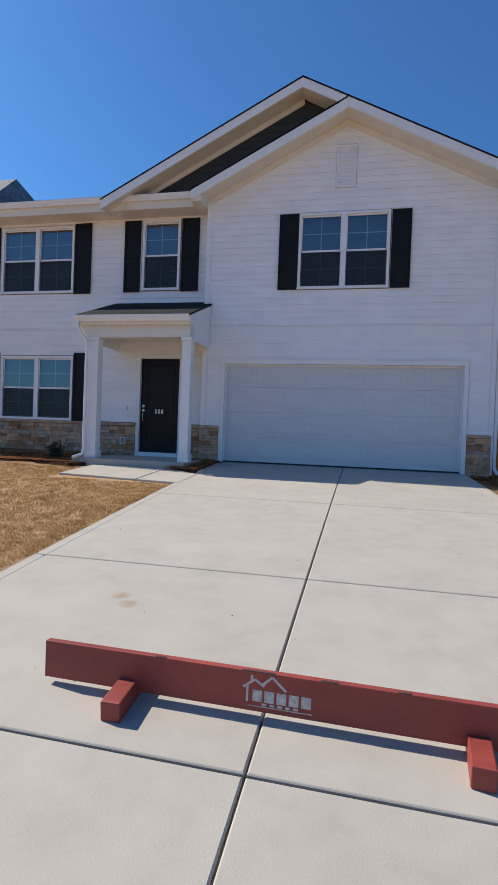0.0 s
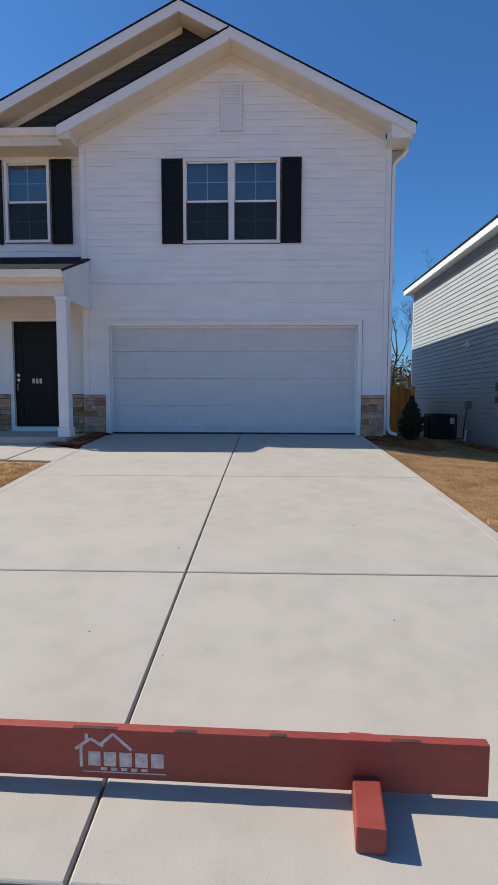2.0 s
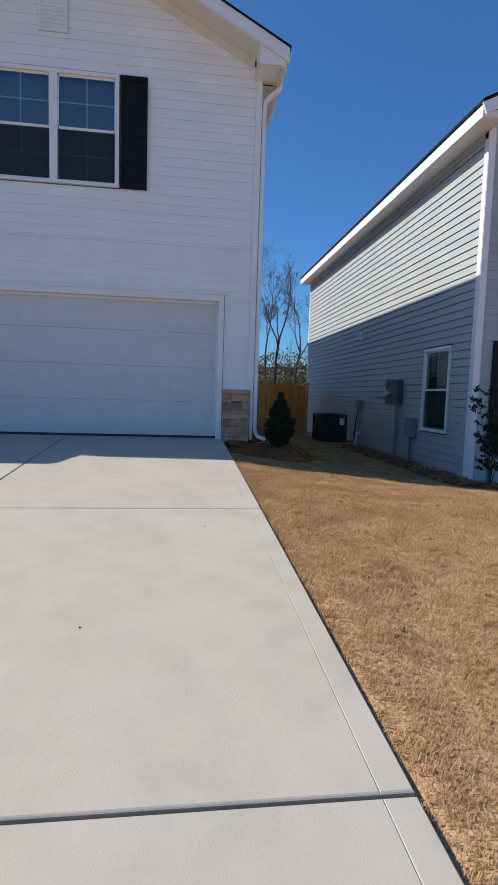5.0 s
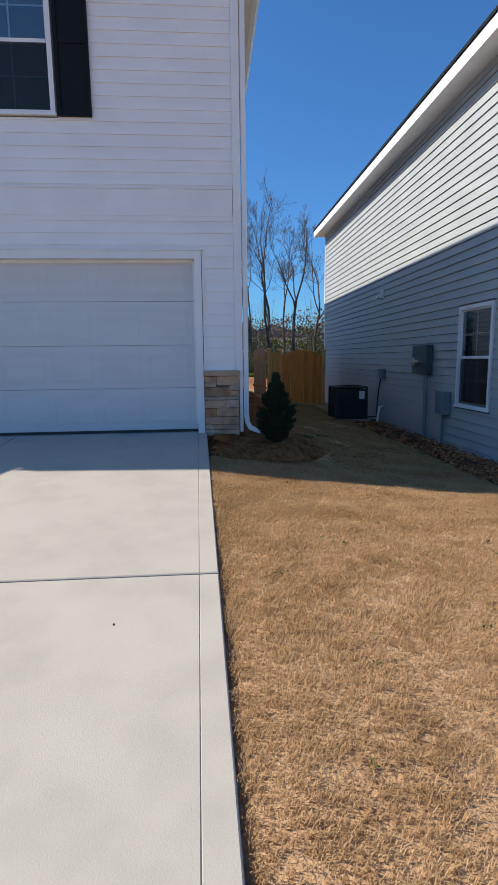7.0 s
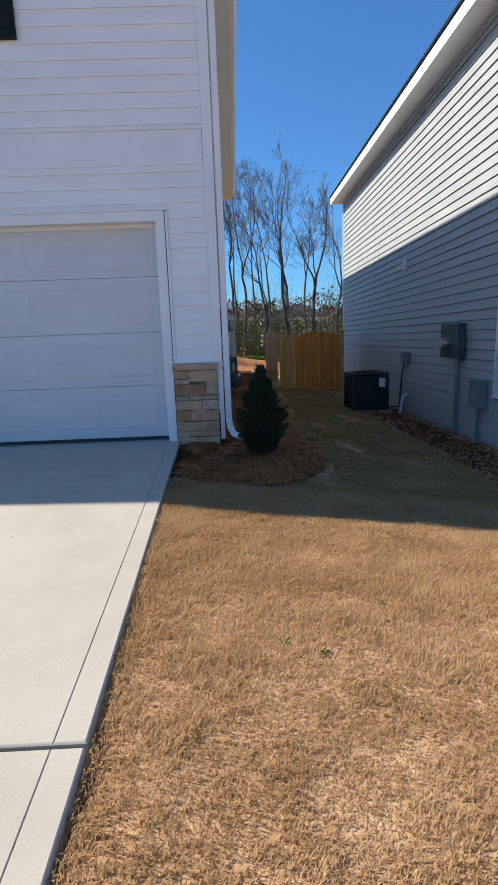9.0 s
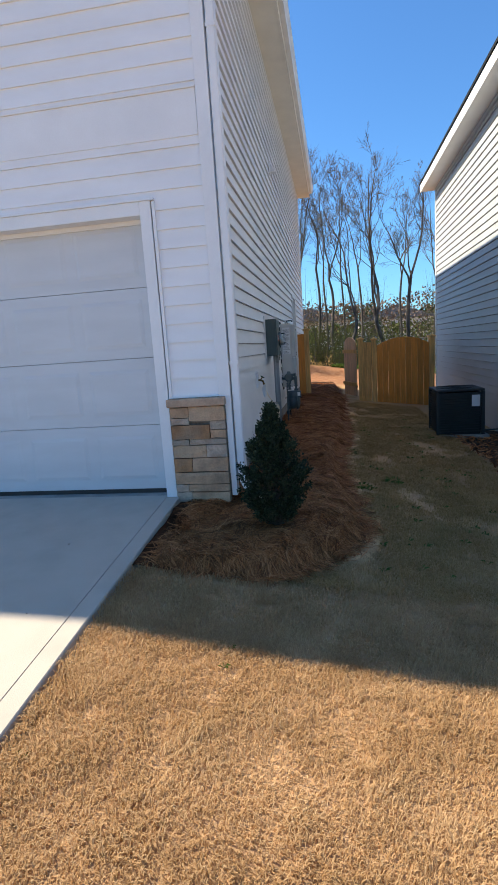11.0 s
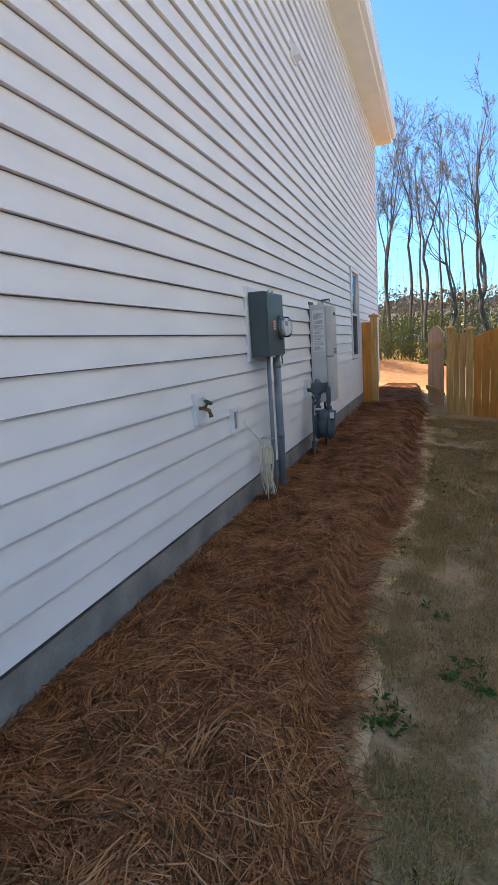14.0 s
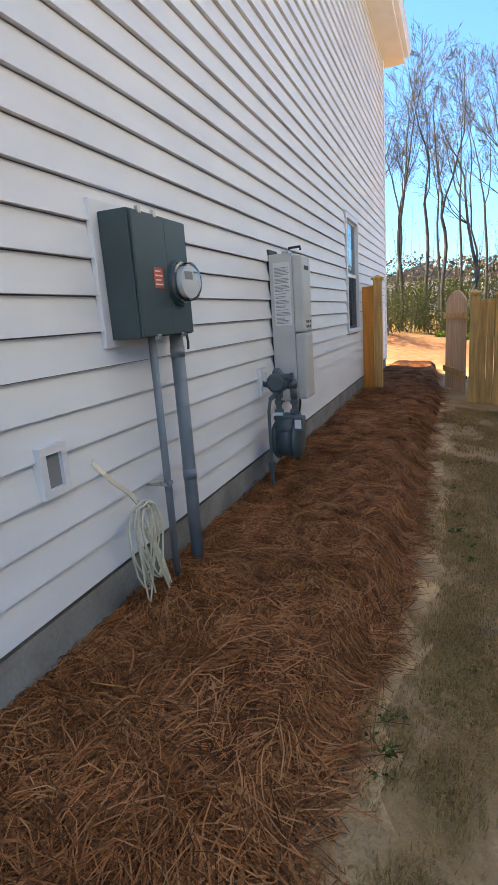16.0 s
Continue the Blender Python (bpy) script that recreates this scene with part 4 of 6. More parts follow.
def corner_pier():
    """The pier at the garage corner: uneven courses, some split in two thin stones."""
    u0, wide = -0.365, 0.437
    block("mortar_bed", wf, MORTAR_AND_CORE, u0, u0 + wide, -0.012, 0.0, -0.16, 0.72, FRONT)
    r = random.Random(11)
    tan, brown, buff = STONES
    courses = [(0.0, 0.35, 0.0, 0.082, tan), (0.35, 1.0, 0.0, 0.112, tan), (0.0, 0.34, 0.084, 0.140, buff), (0.0, 0.71, 0.142, 0.252, brown),
               (0.71, 1.0, 0.114, 0.182, buff), (0.71, 1.0, 0.184, 0.250, tan), (0.0, 0.32, 0.254, 0.300, buff), (0.32, 1.0, 0.254, 0.298, buff),
               (0.0, 0.62, 0.302, 0.402, tan), (0.62, 1.0, 0.302, 0.402, buff), (0.0, 0.34, 0.404, 0.515, brown), (0.34, 1.0, 0.404, 0.513, tan),
               (0.0, 1.0, 0.517, 0.612, tan), (0.0, 0.24, 0.615, 0.675, buff), (0.24, 1.0, 0.615, 0.675, tan), (0.0, 0.30, 0.678, 0.77, buff), (0.30, 1.0, 0.678, 0.77, tan)]
    for a, b, top, low, m in courses:
        bm = bmesh.new()
        box(bm, u0 + a * wide + 0.003, u0 + b * wide - 0.003, -0.042 - r.uniform(0, 0.016), -0.010, 0.717 - low + 0.001, 0.717 - top - 0.003)
        bmesh.ops.subdivide_edges(bm, edges=[e for e in bm.edges if e.calc_length() > 0.05], cuts=2, use_grid_fill=True)
        for v in bm.verts:
            if v.co.y < -0.03:
                v.co += Vector((r.uniform(-0.002, 0.002), r.uniform(-0.004, 0.004), r.uniform(-0.003, 0.003)))
        part("stone", bm, m, wf)
    bm = bmesh.new()
    box(bm, u0 - 0.012, u0 + wide + 0.012, -0.085, 0.0, 0.72, 0.784)
    bevel(bm, 0.012)
    part("stone_cap", bm, CAPSTONE, wf)


corner_pier()
veneer(wf, GW - 0.02, -5.45, FRONT, ROWH, 5)
veneer(wl, -6.42, GW - 0.03, LEFT, ROWH, 8)
veneer(wl, -8.75, -7.53, LEFT, ROWH, 9)
veneer(wl, -13.0, -8.76, LEFT, ROWH, 10)

# ---- porch ----
porch = tagged(new("porch_roof"), "small white porch roof with dark shingles", "porch", kind="structure")
bm = bmesh.new()
PX0, PX1 = -8.12, -5.70
prism(bm, [(-1.48, 2.90), (0.28, 3.56), (0.28, 3.53), (-1.48, 2.865)], PX0, PX1, "x")
part("shingles", bm, SHINGLE, porch)
bm = bmesh.new()
prism(bm, [(-1.40, 2.88), (-0.032, 3.395), (-0.032, 2.46), (-1.12, 2.46), (-1.12, 2.70), (-1.40, 2.74)], PX1 - 0.10, PX1 - 0.02, "x")
part("gable_side", bm, TRIM, porch)
bm = bmesh.new()
prism(bm, [(-1.40, 2.88), (0.28, 3.51), (0.28, 2.46), (-1.12, 2.46), (-1.12, 2.70), (-1.40, 2.74)], PX0 + 0.02, PX0 + 0.10, "x")
part("gable_side", bm, TRIM, porch)
block("beam", porch, CREAM, PX0 + 0.05, PX1 - 0.03, -1.34, -1.12, 2.47, 2.72, None, 0.005)
block("fascia", porch, CREAM, PX0, PX1 - 0.003, -1.42, -1.39, 2.70, 2.875)
block("soffit", porch, CREAM, PX0 + 0.05, PX1 - 0.05, -1.389, 0.268, 2.722, 2.735)
gutter("gutter", PX0, PX1, "x", -1.421, 2.76, porch, -1.0)
for x0, x1 in ((-7.90, -7.64), (-5.90, -5.68)):
    th = thing("porch_post", ((x0 + x1) / 2, -1.24, 0.03), "square white porch post with a plain base", "post", "porch posts")
    block("shaft", th, TRIM, x0 + 0.02, x1 - 0.02, -1.34, -1.14, 0.20, 2.40, None, 0.006)
    block("base", th, TRIM, x0, x1, -1.36, -1.12, 0.03, 0.20, None, 0.008)
    block("capital", th, TRIM, x0, x1, -1.36, -1.121, 2.40, 2.468, None, 0.008)
pd = downspout("downspout", [(-8.06, -1.48, 2.77), (-8.06, -1.48, 2.66), (-8.0, -1.44, 2.55), (-7.90, -1.40, 2.38), (-7.885, -1.39, 2.25), (-7.885, -1.39, 0.20), (-7.90, -1.42, 0.10), (-8.06, -1.52, 0.03)],
               (-7.885, -1.39, 0.03), "white metal downspout strapped to the porch post")
# front door
fd = tagged(new("door_1"), "closed black panelled front door in a white frame", "door", kind="structure")
bm = bmesh.new()
box(bm, -7.45, -6.50, 0.35, 0.395, 0.125, 2.285)
for a, b, c, d in ((-7.31, -6.64, 1.05, 2.13), (-7.31, -6.64, 0.28, 0.93)):
    for p, q, s, t in ((a, b, d - 0.025, d), (a, b, c, c + 0.025), (a, a + 0.025, c + 0.025, d - 0.025), (b - 0.025, b, c + 0.025, d - 0.025)):
        box(bm, p, q, 0.340, 0.3495, s, t)
part("door_leaf", bm, DOORBLACK, fd)
for z in (1.19, 1.09):
    bm = bmesh.new()
    tube(bm, [(-7.37, 0.349, z), (-7.37, 0.325, z)], 0.032, 16)
    part("lock_rose", bm, CHROME, fd)
bm = bmesh.new()
tube(bm, [(-7.37, 0.345, 1.02), (-7.37, 0.29, 1.0), (-7.37, 0.285, 0.93), (-7.37, 0.30, 0.87), (-7.37, 0.347, 0.85)], [0.012, 0.012, 0.011, 0.011, 0.014], 10)
part("door_handle", bm, CHROME, fd, "satin nickel pull handle")
for k in range(3):
    block("number_bar", fd, CHROME, -7.085 + k * 0.075, -7.035 + k * 0.075, 0.330, 0.338, 1.02, 1.12)
tagged(block("doorbell", None, LABELWHITE, -7.78, -7.74, 0.265, 0.281, 1.08, 1.18, None, 0.004), "small white doorbell on the siding", "doorbell")
ol = thing("outlet_cover", (-7.80, 0.24, 0.30), "grey weatherproof outlet cover set in the stone", "outlet")
block("cover", ol, LABELGREY, -7.86, -7.76, 0.205, 0.245, 0.31, 0.44, None, 0.006)
block("frame", ol, TRIM, -7.875, -7.745, 0.215, 0.2375, 0.295, 0.455, None, 0.003)


# ---- the grey neighbour house ----
NX, NY0, NY1 = 3.68, -0.30, 11.25
NSIDE = Matrix.Translation((NX, 0, 0)) @ Matrix.Rotation(radians(-90), 4, "Z")
NFRONT = Matrix.Translation((0, NY0, 0))
nh = [(-1.46, -0.44, 0.13, 1.69)]
nw = wall_core("wall_neighbour_side", -NY1, -NY0, -0.75, 5.05, nh, 0.15, NSIDE, MORTAR_AND_CORE, "grey lap-sided side wall of the neighbouring house")
# 8 mm slits let the dark core stand in for shade under the laps
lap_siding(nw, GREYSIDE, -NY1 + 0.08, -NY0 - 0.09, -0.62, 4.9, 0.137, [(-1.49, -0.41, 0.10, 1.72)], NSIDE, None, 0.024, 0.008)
block("corner_board", nw, TRIM, -NY0 - 0.09, -NY0 + 0.02, -0.028, 0.0, -0.62, 4.9, NSIDE, 0.003)
block("corner_board", nw, TRIM, -NY1, -NY1 + 0.08, -0.028, 0.0, -0.62, 4.9, NSIDE, 0.003)
window("window_6", -1.46, -0.44, 0.13, 1.69, NSIDE, 1)
nf = wall_core("wall_neighbour_front", NX, 12.5, -0.75, 5.05, [(4.42, 6.3, 0.12, 1.70), (4.42, 6.3, 3.08, 4.66)], 0.15, NFRONT, MORTAR_AND_CORE, "grey lap-sided front of the neighbouring house",
               [(NX, 5.05), (12.5, 5.05), (8.1, 7.25)])
lap_siding(nf, GREYSIDE, NX + 0.09, 12.4, -0.62, 7.05, 0.137, [(4.40, 6.32, 0.10, 1.72), (4.40, 6.32, 3.06, 4.68)], NFRONT,
           lambda z: (NX + 0.09, 12.4) if z < 5.0 else (8.1 - (7.12 - z) * 2, 8.1 + (7.12 - z) * 2))
block("corner_board", nf, TRIM, NX - 0.02, NX + 0.09, -0.028, 0.0, -0.62, 5.15, NFRONT, 0.003)
window("window_7", 4.42, 6.3, 0.12, 1.70, NFRONT, 2)
window("window_8", 4.42, 6.3, 3.08, 4.66, NFRONT, 2)
shutter(3.97, 4.38, 0.12, 1.70, NFRONT)
shutter(3.97, 4.38, 3.06, 4.65, NFRONT)
tagged(block("wall_neighbour_back", None, GREYSIDE, NX + 0.15, 12.5, NY1 - 0.15, NY1, -0.75, 5.0), "grey rear wall of the neighbouring house", "wall", kind="structure")
tagged(block("wall_neighbour_east", None, GREYSIDE, 12.35, 12.5, NY0 + 0.15, NY1 - 0.15, -0.75, 5.0), "grey far wall of the neighbouring house", "wall", kind="structure")
nr = tagged(new("roof_neighbour"), "dark shingled roof with white eaves on the grey house", "roof", kind="structure")
bm = bmesh.new()
prism(bm, [(3.30, 5.14), (8.1, 7.54), (12.9, 5.14), (12.9, 5.09), (8.1, 7.49), (3.30, 5.09)], -0.72, 11.5, "y")
part("shingles", bm, SHINGLE, nr)
bm = bmesh.new()
prism(bm, [(3.30, 5.085), (8.1, 7.485), (12.9, 5.085), (12.9, 4.90), (8.1, 7.30), (3.36, 4.93)], -0.715, -0.68, "y")
part("rake_board", bm, TRIM, nr)
bm = bmesh.new()
prism(bm, [(3.36, 5.06), (8.1, 7.44), (12.9, 5.06), (12.9, 5.03), (8.1, 7.41), (3.36, 5.03)], -0.679, NY0 - 0.03, "y")
part("soffit", bm, CREAM, nr)
block("eave_fascia", nr, TRIM, 3.32, 3.345, -0.679, 11.47, 4.90, 5.085)
block("eave_soffit", nr, TRIM, 3.346, NX - 0.003, -0.66, 11.45, 4.91, 4.925)
block("eave_return", nr, TRIM, 3.37, 3.66, -0.67, NY0 - 0.002, 4.92, 5.02, None, 0.004)
bm = bmesh.new()
prism(bm, [(3.69, 5.12), (8.1, 7.33), (8.1, 7.15), (3.69, 4.94)], NY0 - 0.04, NY0 - 0.002, "y")
part("rake_frieze", bm, TRIM, nr)
block("frieze_board", nr, GREYSIDE, NX - 0.028, NX, NY0, NY1, 4.81, 4.909)


# ---- things on the driveway ----
def barrier():
    """A red plank on edge, notched into two short blocks, with a stencilled emblem."""
    y0 = -8.70
    gz = drive_z(y0)
    m = Matrix.Translation((-2.70, y0, gz)) @ Matrix.Rotation(radians(-1.8), 4, "Z")
    th = thing("driveway_barrier", (-2.74, y0, gz), "red painted wooden plank barrier with worn white stencil on concrete", "barrier")
    bm = bmesh.new()
    box(bm, -1.225, 1.225, -0.019, 0.019, 0.036, 0.218)
    bevel(bm, 0.004)
    bmesh.ops.transform(bm, matrix=m, verts=bm.verts)
    plank = part("plank", bm, RED, th)
    for x, a in ((-0.765, 3), (0.82, -4)):
        bm = bmesh.new()
        box(bm, -0.046, 0.046, -0.215, 0.20, -0.002, 0.09)
        bevel(bm, 0.006)
        r = m @ Matrix.Translation((x, 0, 0.022)) @ Matrix.Rotation(radians(a), 4, "Z") @ Matrix.Rotation(radians(4.6), 4, "X")
        bmesh.ops.transform(bm, matrix=r @ Matrix.Translation((0, 0, -0.02)), verts=bm.verts)
        part("foot_block", bm, RED, th)
    block("cleat", th, RED, 0.775, 0.865, 0.02, 0.058, 0.05, 0.175, m, 0.004)
    for x, w in ((-0.60, 0.03), (-0.12, 0.08), (0.20, 0.04), (0.52, 0.03), (0.95, 0.05)):
        bm = bmesh.new()
        prism(bm, [(x - w, 0.2182), (x + w, 0.2182), (x + w * 0.7, 0.2195), (x - w * 0.6, 0.2195)], -0.0195, -0.004, "y", m)
        part("paint_chip", bm, WEAR, plank)
    # emblem: two gables over a bar, then two word-sized bars
    bm = bmesh.new()
    yf, yb = -0.0208, -0.0192
    def stroke(pts, w):
        for (a, b), (c, d) in zip(pts, pts[1:]):
            n = Vector((-(d - b), c - a)).normalized() * w / 2
            prism(bm, [(a + n.x, b + n.y), (c + n.x, d + n.y), (c - n.x, d - n.y), (a - n.x, b - n.y)], yb, yf, "y", m)
    ox, oz = -0.19, 0.058
    stroke([(ox, oz + 0.085), (ox + 0.055, oz + 0.125), (ox + 0.10, oz + 0.098)], 0.011)
    stroke([(ox + 0.085, oz + 0.10), (ox + 0.135, oz + 0.145), (ox + 0.20, oz + 0.088)], 0.011)
    stroke([(ox + 0.02, oz + 0.10), (ox + 0.02, oz + 0.02)], 0.011)
    stroke([(ox + 0.04, oz + 0.118), (ox + 0.04, oz + 0.142)], 0.012)
    stroke([(ox + 0.025, oz + 0.004), (ox + 0.32, oz + 0.004)], 0.004)
    part("emblem", bm, LOGOWHITE, plank, "worn white gable emblem")
    def bar(name, x0, x1, z0, z1):
        bm = bmesh.new()
        box(bm, x0, x1, yf, yb, z0, z1, m)
        part(name, bm, LOGOWHITE, plank, "worn white stencilled bar")
    for k in range(5):
        bar("stencil_bar", ox + 0.045 + k * 0.056, ox + 0.089 + k * 0.056, oz + 0.026, oz + 0.078)
        bar("stencil_dash", ox + 0.09 + k * 0.036, ox + 0.112 + k * 0.036, oz + 0.010, oz + 0.021)



barrier()

# ---- utilities on the white wall (outward is +x) ----
def xbox(name, parent, material, x0, x1, y0, y1, z0, z1, bev=0.004, label=""):
    return block(name, parent, material, x0, x1, y0, y1, z0, z1, None, bev, label)


def meter_box():
    th = thing("electric_meter", (0.1, 3.25, 1.03), "grey-green electric meter box with clear glass dome on white siding", "electric meter")
    xbox("backing_board", th, TRIM, 0.012, 0.034, 2.99, 3.50, 1.015, 1.565)
    xbox("cabinet", th, METERGREY, 0.035, 0.165, 3.03, 3.47, 1.045, 1.52, 0.006)
    xbox("cover", th, METERGREY, 0.166, 0.178, 3.035, 3.272, 1.05, 1.515, 0.004)
    xbox("cover", th, METERGREY, 0.166, 0.174, 3.278, 3.465, 1.05, 1.515, 0.004)
    for y in (3.08, 3.19):
        xbox("latch", th, CHROME, 0.167, 0.183, y, y + 0.022, 1.505, 1.530, 0.002)
    for y in (3.13, 3.34):
        xbox("latch", th, CHROME, 0.167, 0.183, y, y + 0.03, 1.035, 1.055, 0.002)
    lab = xbox("warning_label", th, LABELRED, 0.1785, 0.180, 3.155, 3.225, 1.235, 1.315, 0.0)
    for k in range(4):
        xbox("text_bar", lab, LABELWHITE, 0.1805, 0.1810, 3.162, 3.218 - 0.012 * (k % 2), 1.247 + k * 0.017, 1.253 + k * 0.017, 0.0)
    bm = bmesh.new()
    c = (3.36, 1.262)
    tube(bm, [(0.174, *c), (0.19, *c)], [0.098, 0.095], 28)
    part("socket_ring", bm, METERGREY, th)
    bm = bmesh.new()
    tube(bm, [(0.19, *c), (0.20, *c)], [0.086, 0.086], 28)
    part("metal_collar", bm, CHROME, th)
    bm = bmesh.new()
    tube(bm, [(0.20, *c), (0.245, *c), (0.257, *c)], [0.082, 0.078, 0.062], 28)
    smooth(bm)
    dome = part("glass_dome", bm, DOME, th, "clear glass meter dome")
    dome.visible_shadow = False
    bm = bmesh.new()
    tube(bm, [(0.201, *c), (0.226, *c)], [0.066, 0.066], 24)
    part("meter_face", bm, LABELWHITE, th)
    xbox("display", th, LABELGREY, 0.2265, 0.2280, 3.325, 3.395, 1.272, 1.305, 0.0)
    for y, r, top in ((3.19, 0.0165, 1.045), (3.39, 0.031, 1.045)):
        bm = bmesh.new()
        base = 0.115 if r < 0.02 else 0.12
        tube(bm, [(base, y, top), (base, y, -0.13)], r, 16)
        for z in (top - 0.05, 0.42):
            if r > 0.02 or z < 0.5:
                tube(bm, [(base, y, z), (base, y, z - 0.05)], r * 1.07, 16)
        smooth(bm)
        part("conduit", bm, PVC, th)
    xbox("conduit_strap", th, CHROME, 0.014, 0.125, 3.165, 3.215, 0.40, 0.415, 0.0)
    bm = bmesh.new()
    tube(bm, [(0.15, 3.435, 1.05), (0.155, 3.435, 1.01), (0.152, 3.437, 0.975)], 0.006, 6)
    part("seal_tag", bm, GREENWHEEL, th)
    th.location += Vector((0, 0.022, -0.027))


meter_box()


def wall_cover(name, y0, y1, z0, z1, label, category, inner):
    """A moulded siding block with a picture-frame rim."""
    th = thing(name, (0.03, (y0 + y1) / 2, z0), label, category)
    f = 0.028
    bm = bmesh.new()
    for a, b, c, d in ((y0, y1, z1 - f, z1), (y0, y1, z0, z0 + f), (y0, y0 + f, z0 + f, z1 - f), (y1 - f, y1, z0 + f, z1 - f)):
        prism(bm, [(a, c), (b, c), (b, d), (a, d)], 0.012, 0.045, "x")
    part("rim", bm, TRIM, th)
    xbox("plate", th, inner, 0.012, 0.030, y0 + f, y1 - f, z0 + f, z1 - f, 0.0)
    return th


wall_cover("outlet_block", 2.56, 2.69, 0.525, 0.70, "white siding block with a grey recessed outlet", "outlet", LABELGREY)
SPY = 2.085
sp = wall_cover("hose_spigot", SPY - 0.075, SPY + 0.075, 0.675, 0.855, "brass hose spigot with a dark handwheel on a white block", "spigot", TRIM)
bm = bmesh.new()
tube(bm, [(0.03, SPY, 0.765), (0.062, SPY, 0.765), (0.090, SPY + 0.001, 0.752), (0.099, SPY + 0.002, 0.725)], [0.011, 0.012, 0.012, 0.010], 12)
tube(bm, [(0.099, SPY + 0.002, 0.727), (0.100, SPY + 0.002, 0.712)], [0.014, 0.013], 12)
tube(bm, [(0.062, SPY, 0.765), (0.086, SPY, 0.797)], [0.009, 0.007], 10)
smooth(bm)
part("faucet", bm, BRASS, sp)
bm = bmesh.new()
ax = Vector((0.03, 0, 0.045)).normalized()
cen, s1 = Vector((0.088, SPY, 0.800)), Vector((0, 1, 0))
s2 = ax.cross(s1)
ring = [cen + (s1 * math.cos(k * math.pi / 8) + s2 * math.sin(k * math.pi / 8)) * (0.022 + 0.002 * (k % 2)) for k in range(17)]
tube(bm, ring, 0.005, 6)
for k in range(4):
    a = k * math.pi / 2
    tube(bm, [cen, cen + (s1 * math.cos(a) + s2 * math.sin(a)) * 0.022], 0.0035, 6)
part("handwheel", bm, GREENWHEEL, sp)


def cable_bundle():
    th = thing("cable_bundle", (0.1, 2.98, 0.0), "coiled cream communication cables hanging from the siding", "cable")
    rr = random.Random(6)
    for k in range(4):
        bm = bmesh.new()
        o = k * 0.006
        pts = [(0.02, 2.84 + o * 0.5, 0.575 + o * 0.5), (0.05, 2.89 + o, 0.49), (0.085, 2.955 + o, 0.415), (0.10, 2.985 + o, 0.36)]
        for turn in range(2):
            h, w = 0.13 + 0.08 * rr.random(), 0.035 + 0.065 * rr.random()
            tilt, deep = rr.uniform(-0.25, 0.25), 0.105 + 0.012 * k + 0.01 * turn
            for q in range(12):
                a = q / 12 * 2 * math.pi
                y, z = w * math.sin(a), h * math.cos(a) - 0.02 * rr.random()
                pts.append((deep + 0.010 * math.sin(a * 2), 2.985 + y + tilt * (z - h) * 0.5, 0.385 - h + z))
        e = 0.045 * (k - 2)
        if k % 2 == 0:
            pts += [(0.12 + 0.01 * k, 2.985 + e * 0.2, 0.26), (0.14 + 0.01 * k, 3.0 + e * 0.5, 0.10), (0.16 + 0.012 * k, 3.02 + e * 0.8, -0.03 + 0.04 * rr.random())]
        tube(bm, pts, 0.0042, 6)
        smooth(bm)
        part("cable", bm, CABLE, th)
    bm = bmesh.new()
    tube(bm, [(0.10, 3.02, 0.24), (0.12, 3.07, 0.11), (0.13, 3.11, -0.05)], 0.013, 8)
    part("sleeve", bm, CABLE, th)
    bm = bmesh.new()
    tube(bm, [(0.09, 2.955, 0.34), (0.15, 2.98, 0.35), (0.14, 3.015, 0.34), (0.08, 2.995, 0.33), (0.09, 2.955, 0.345)], 0.006, 6)
    part("tie", bm, CABLE, th)


cable_bundle()


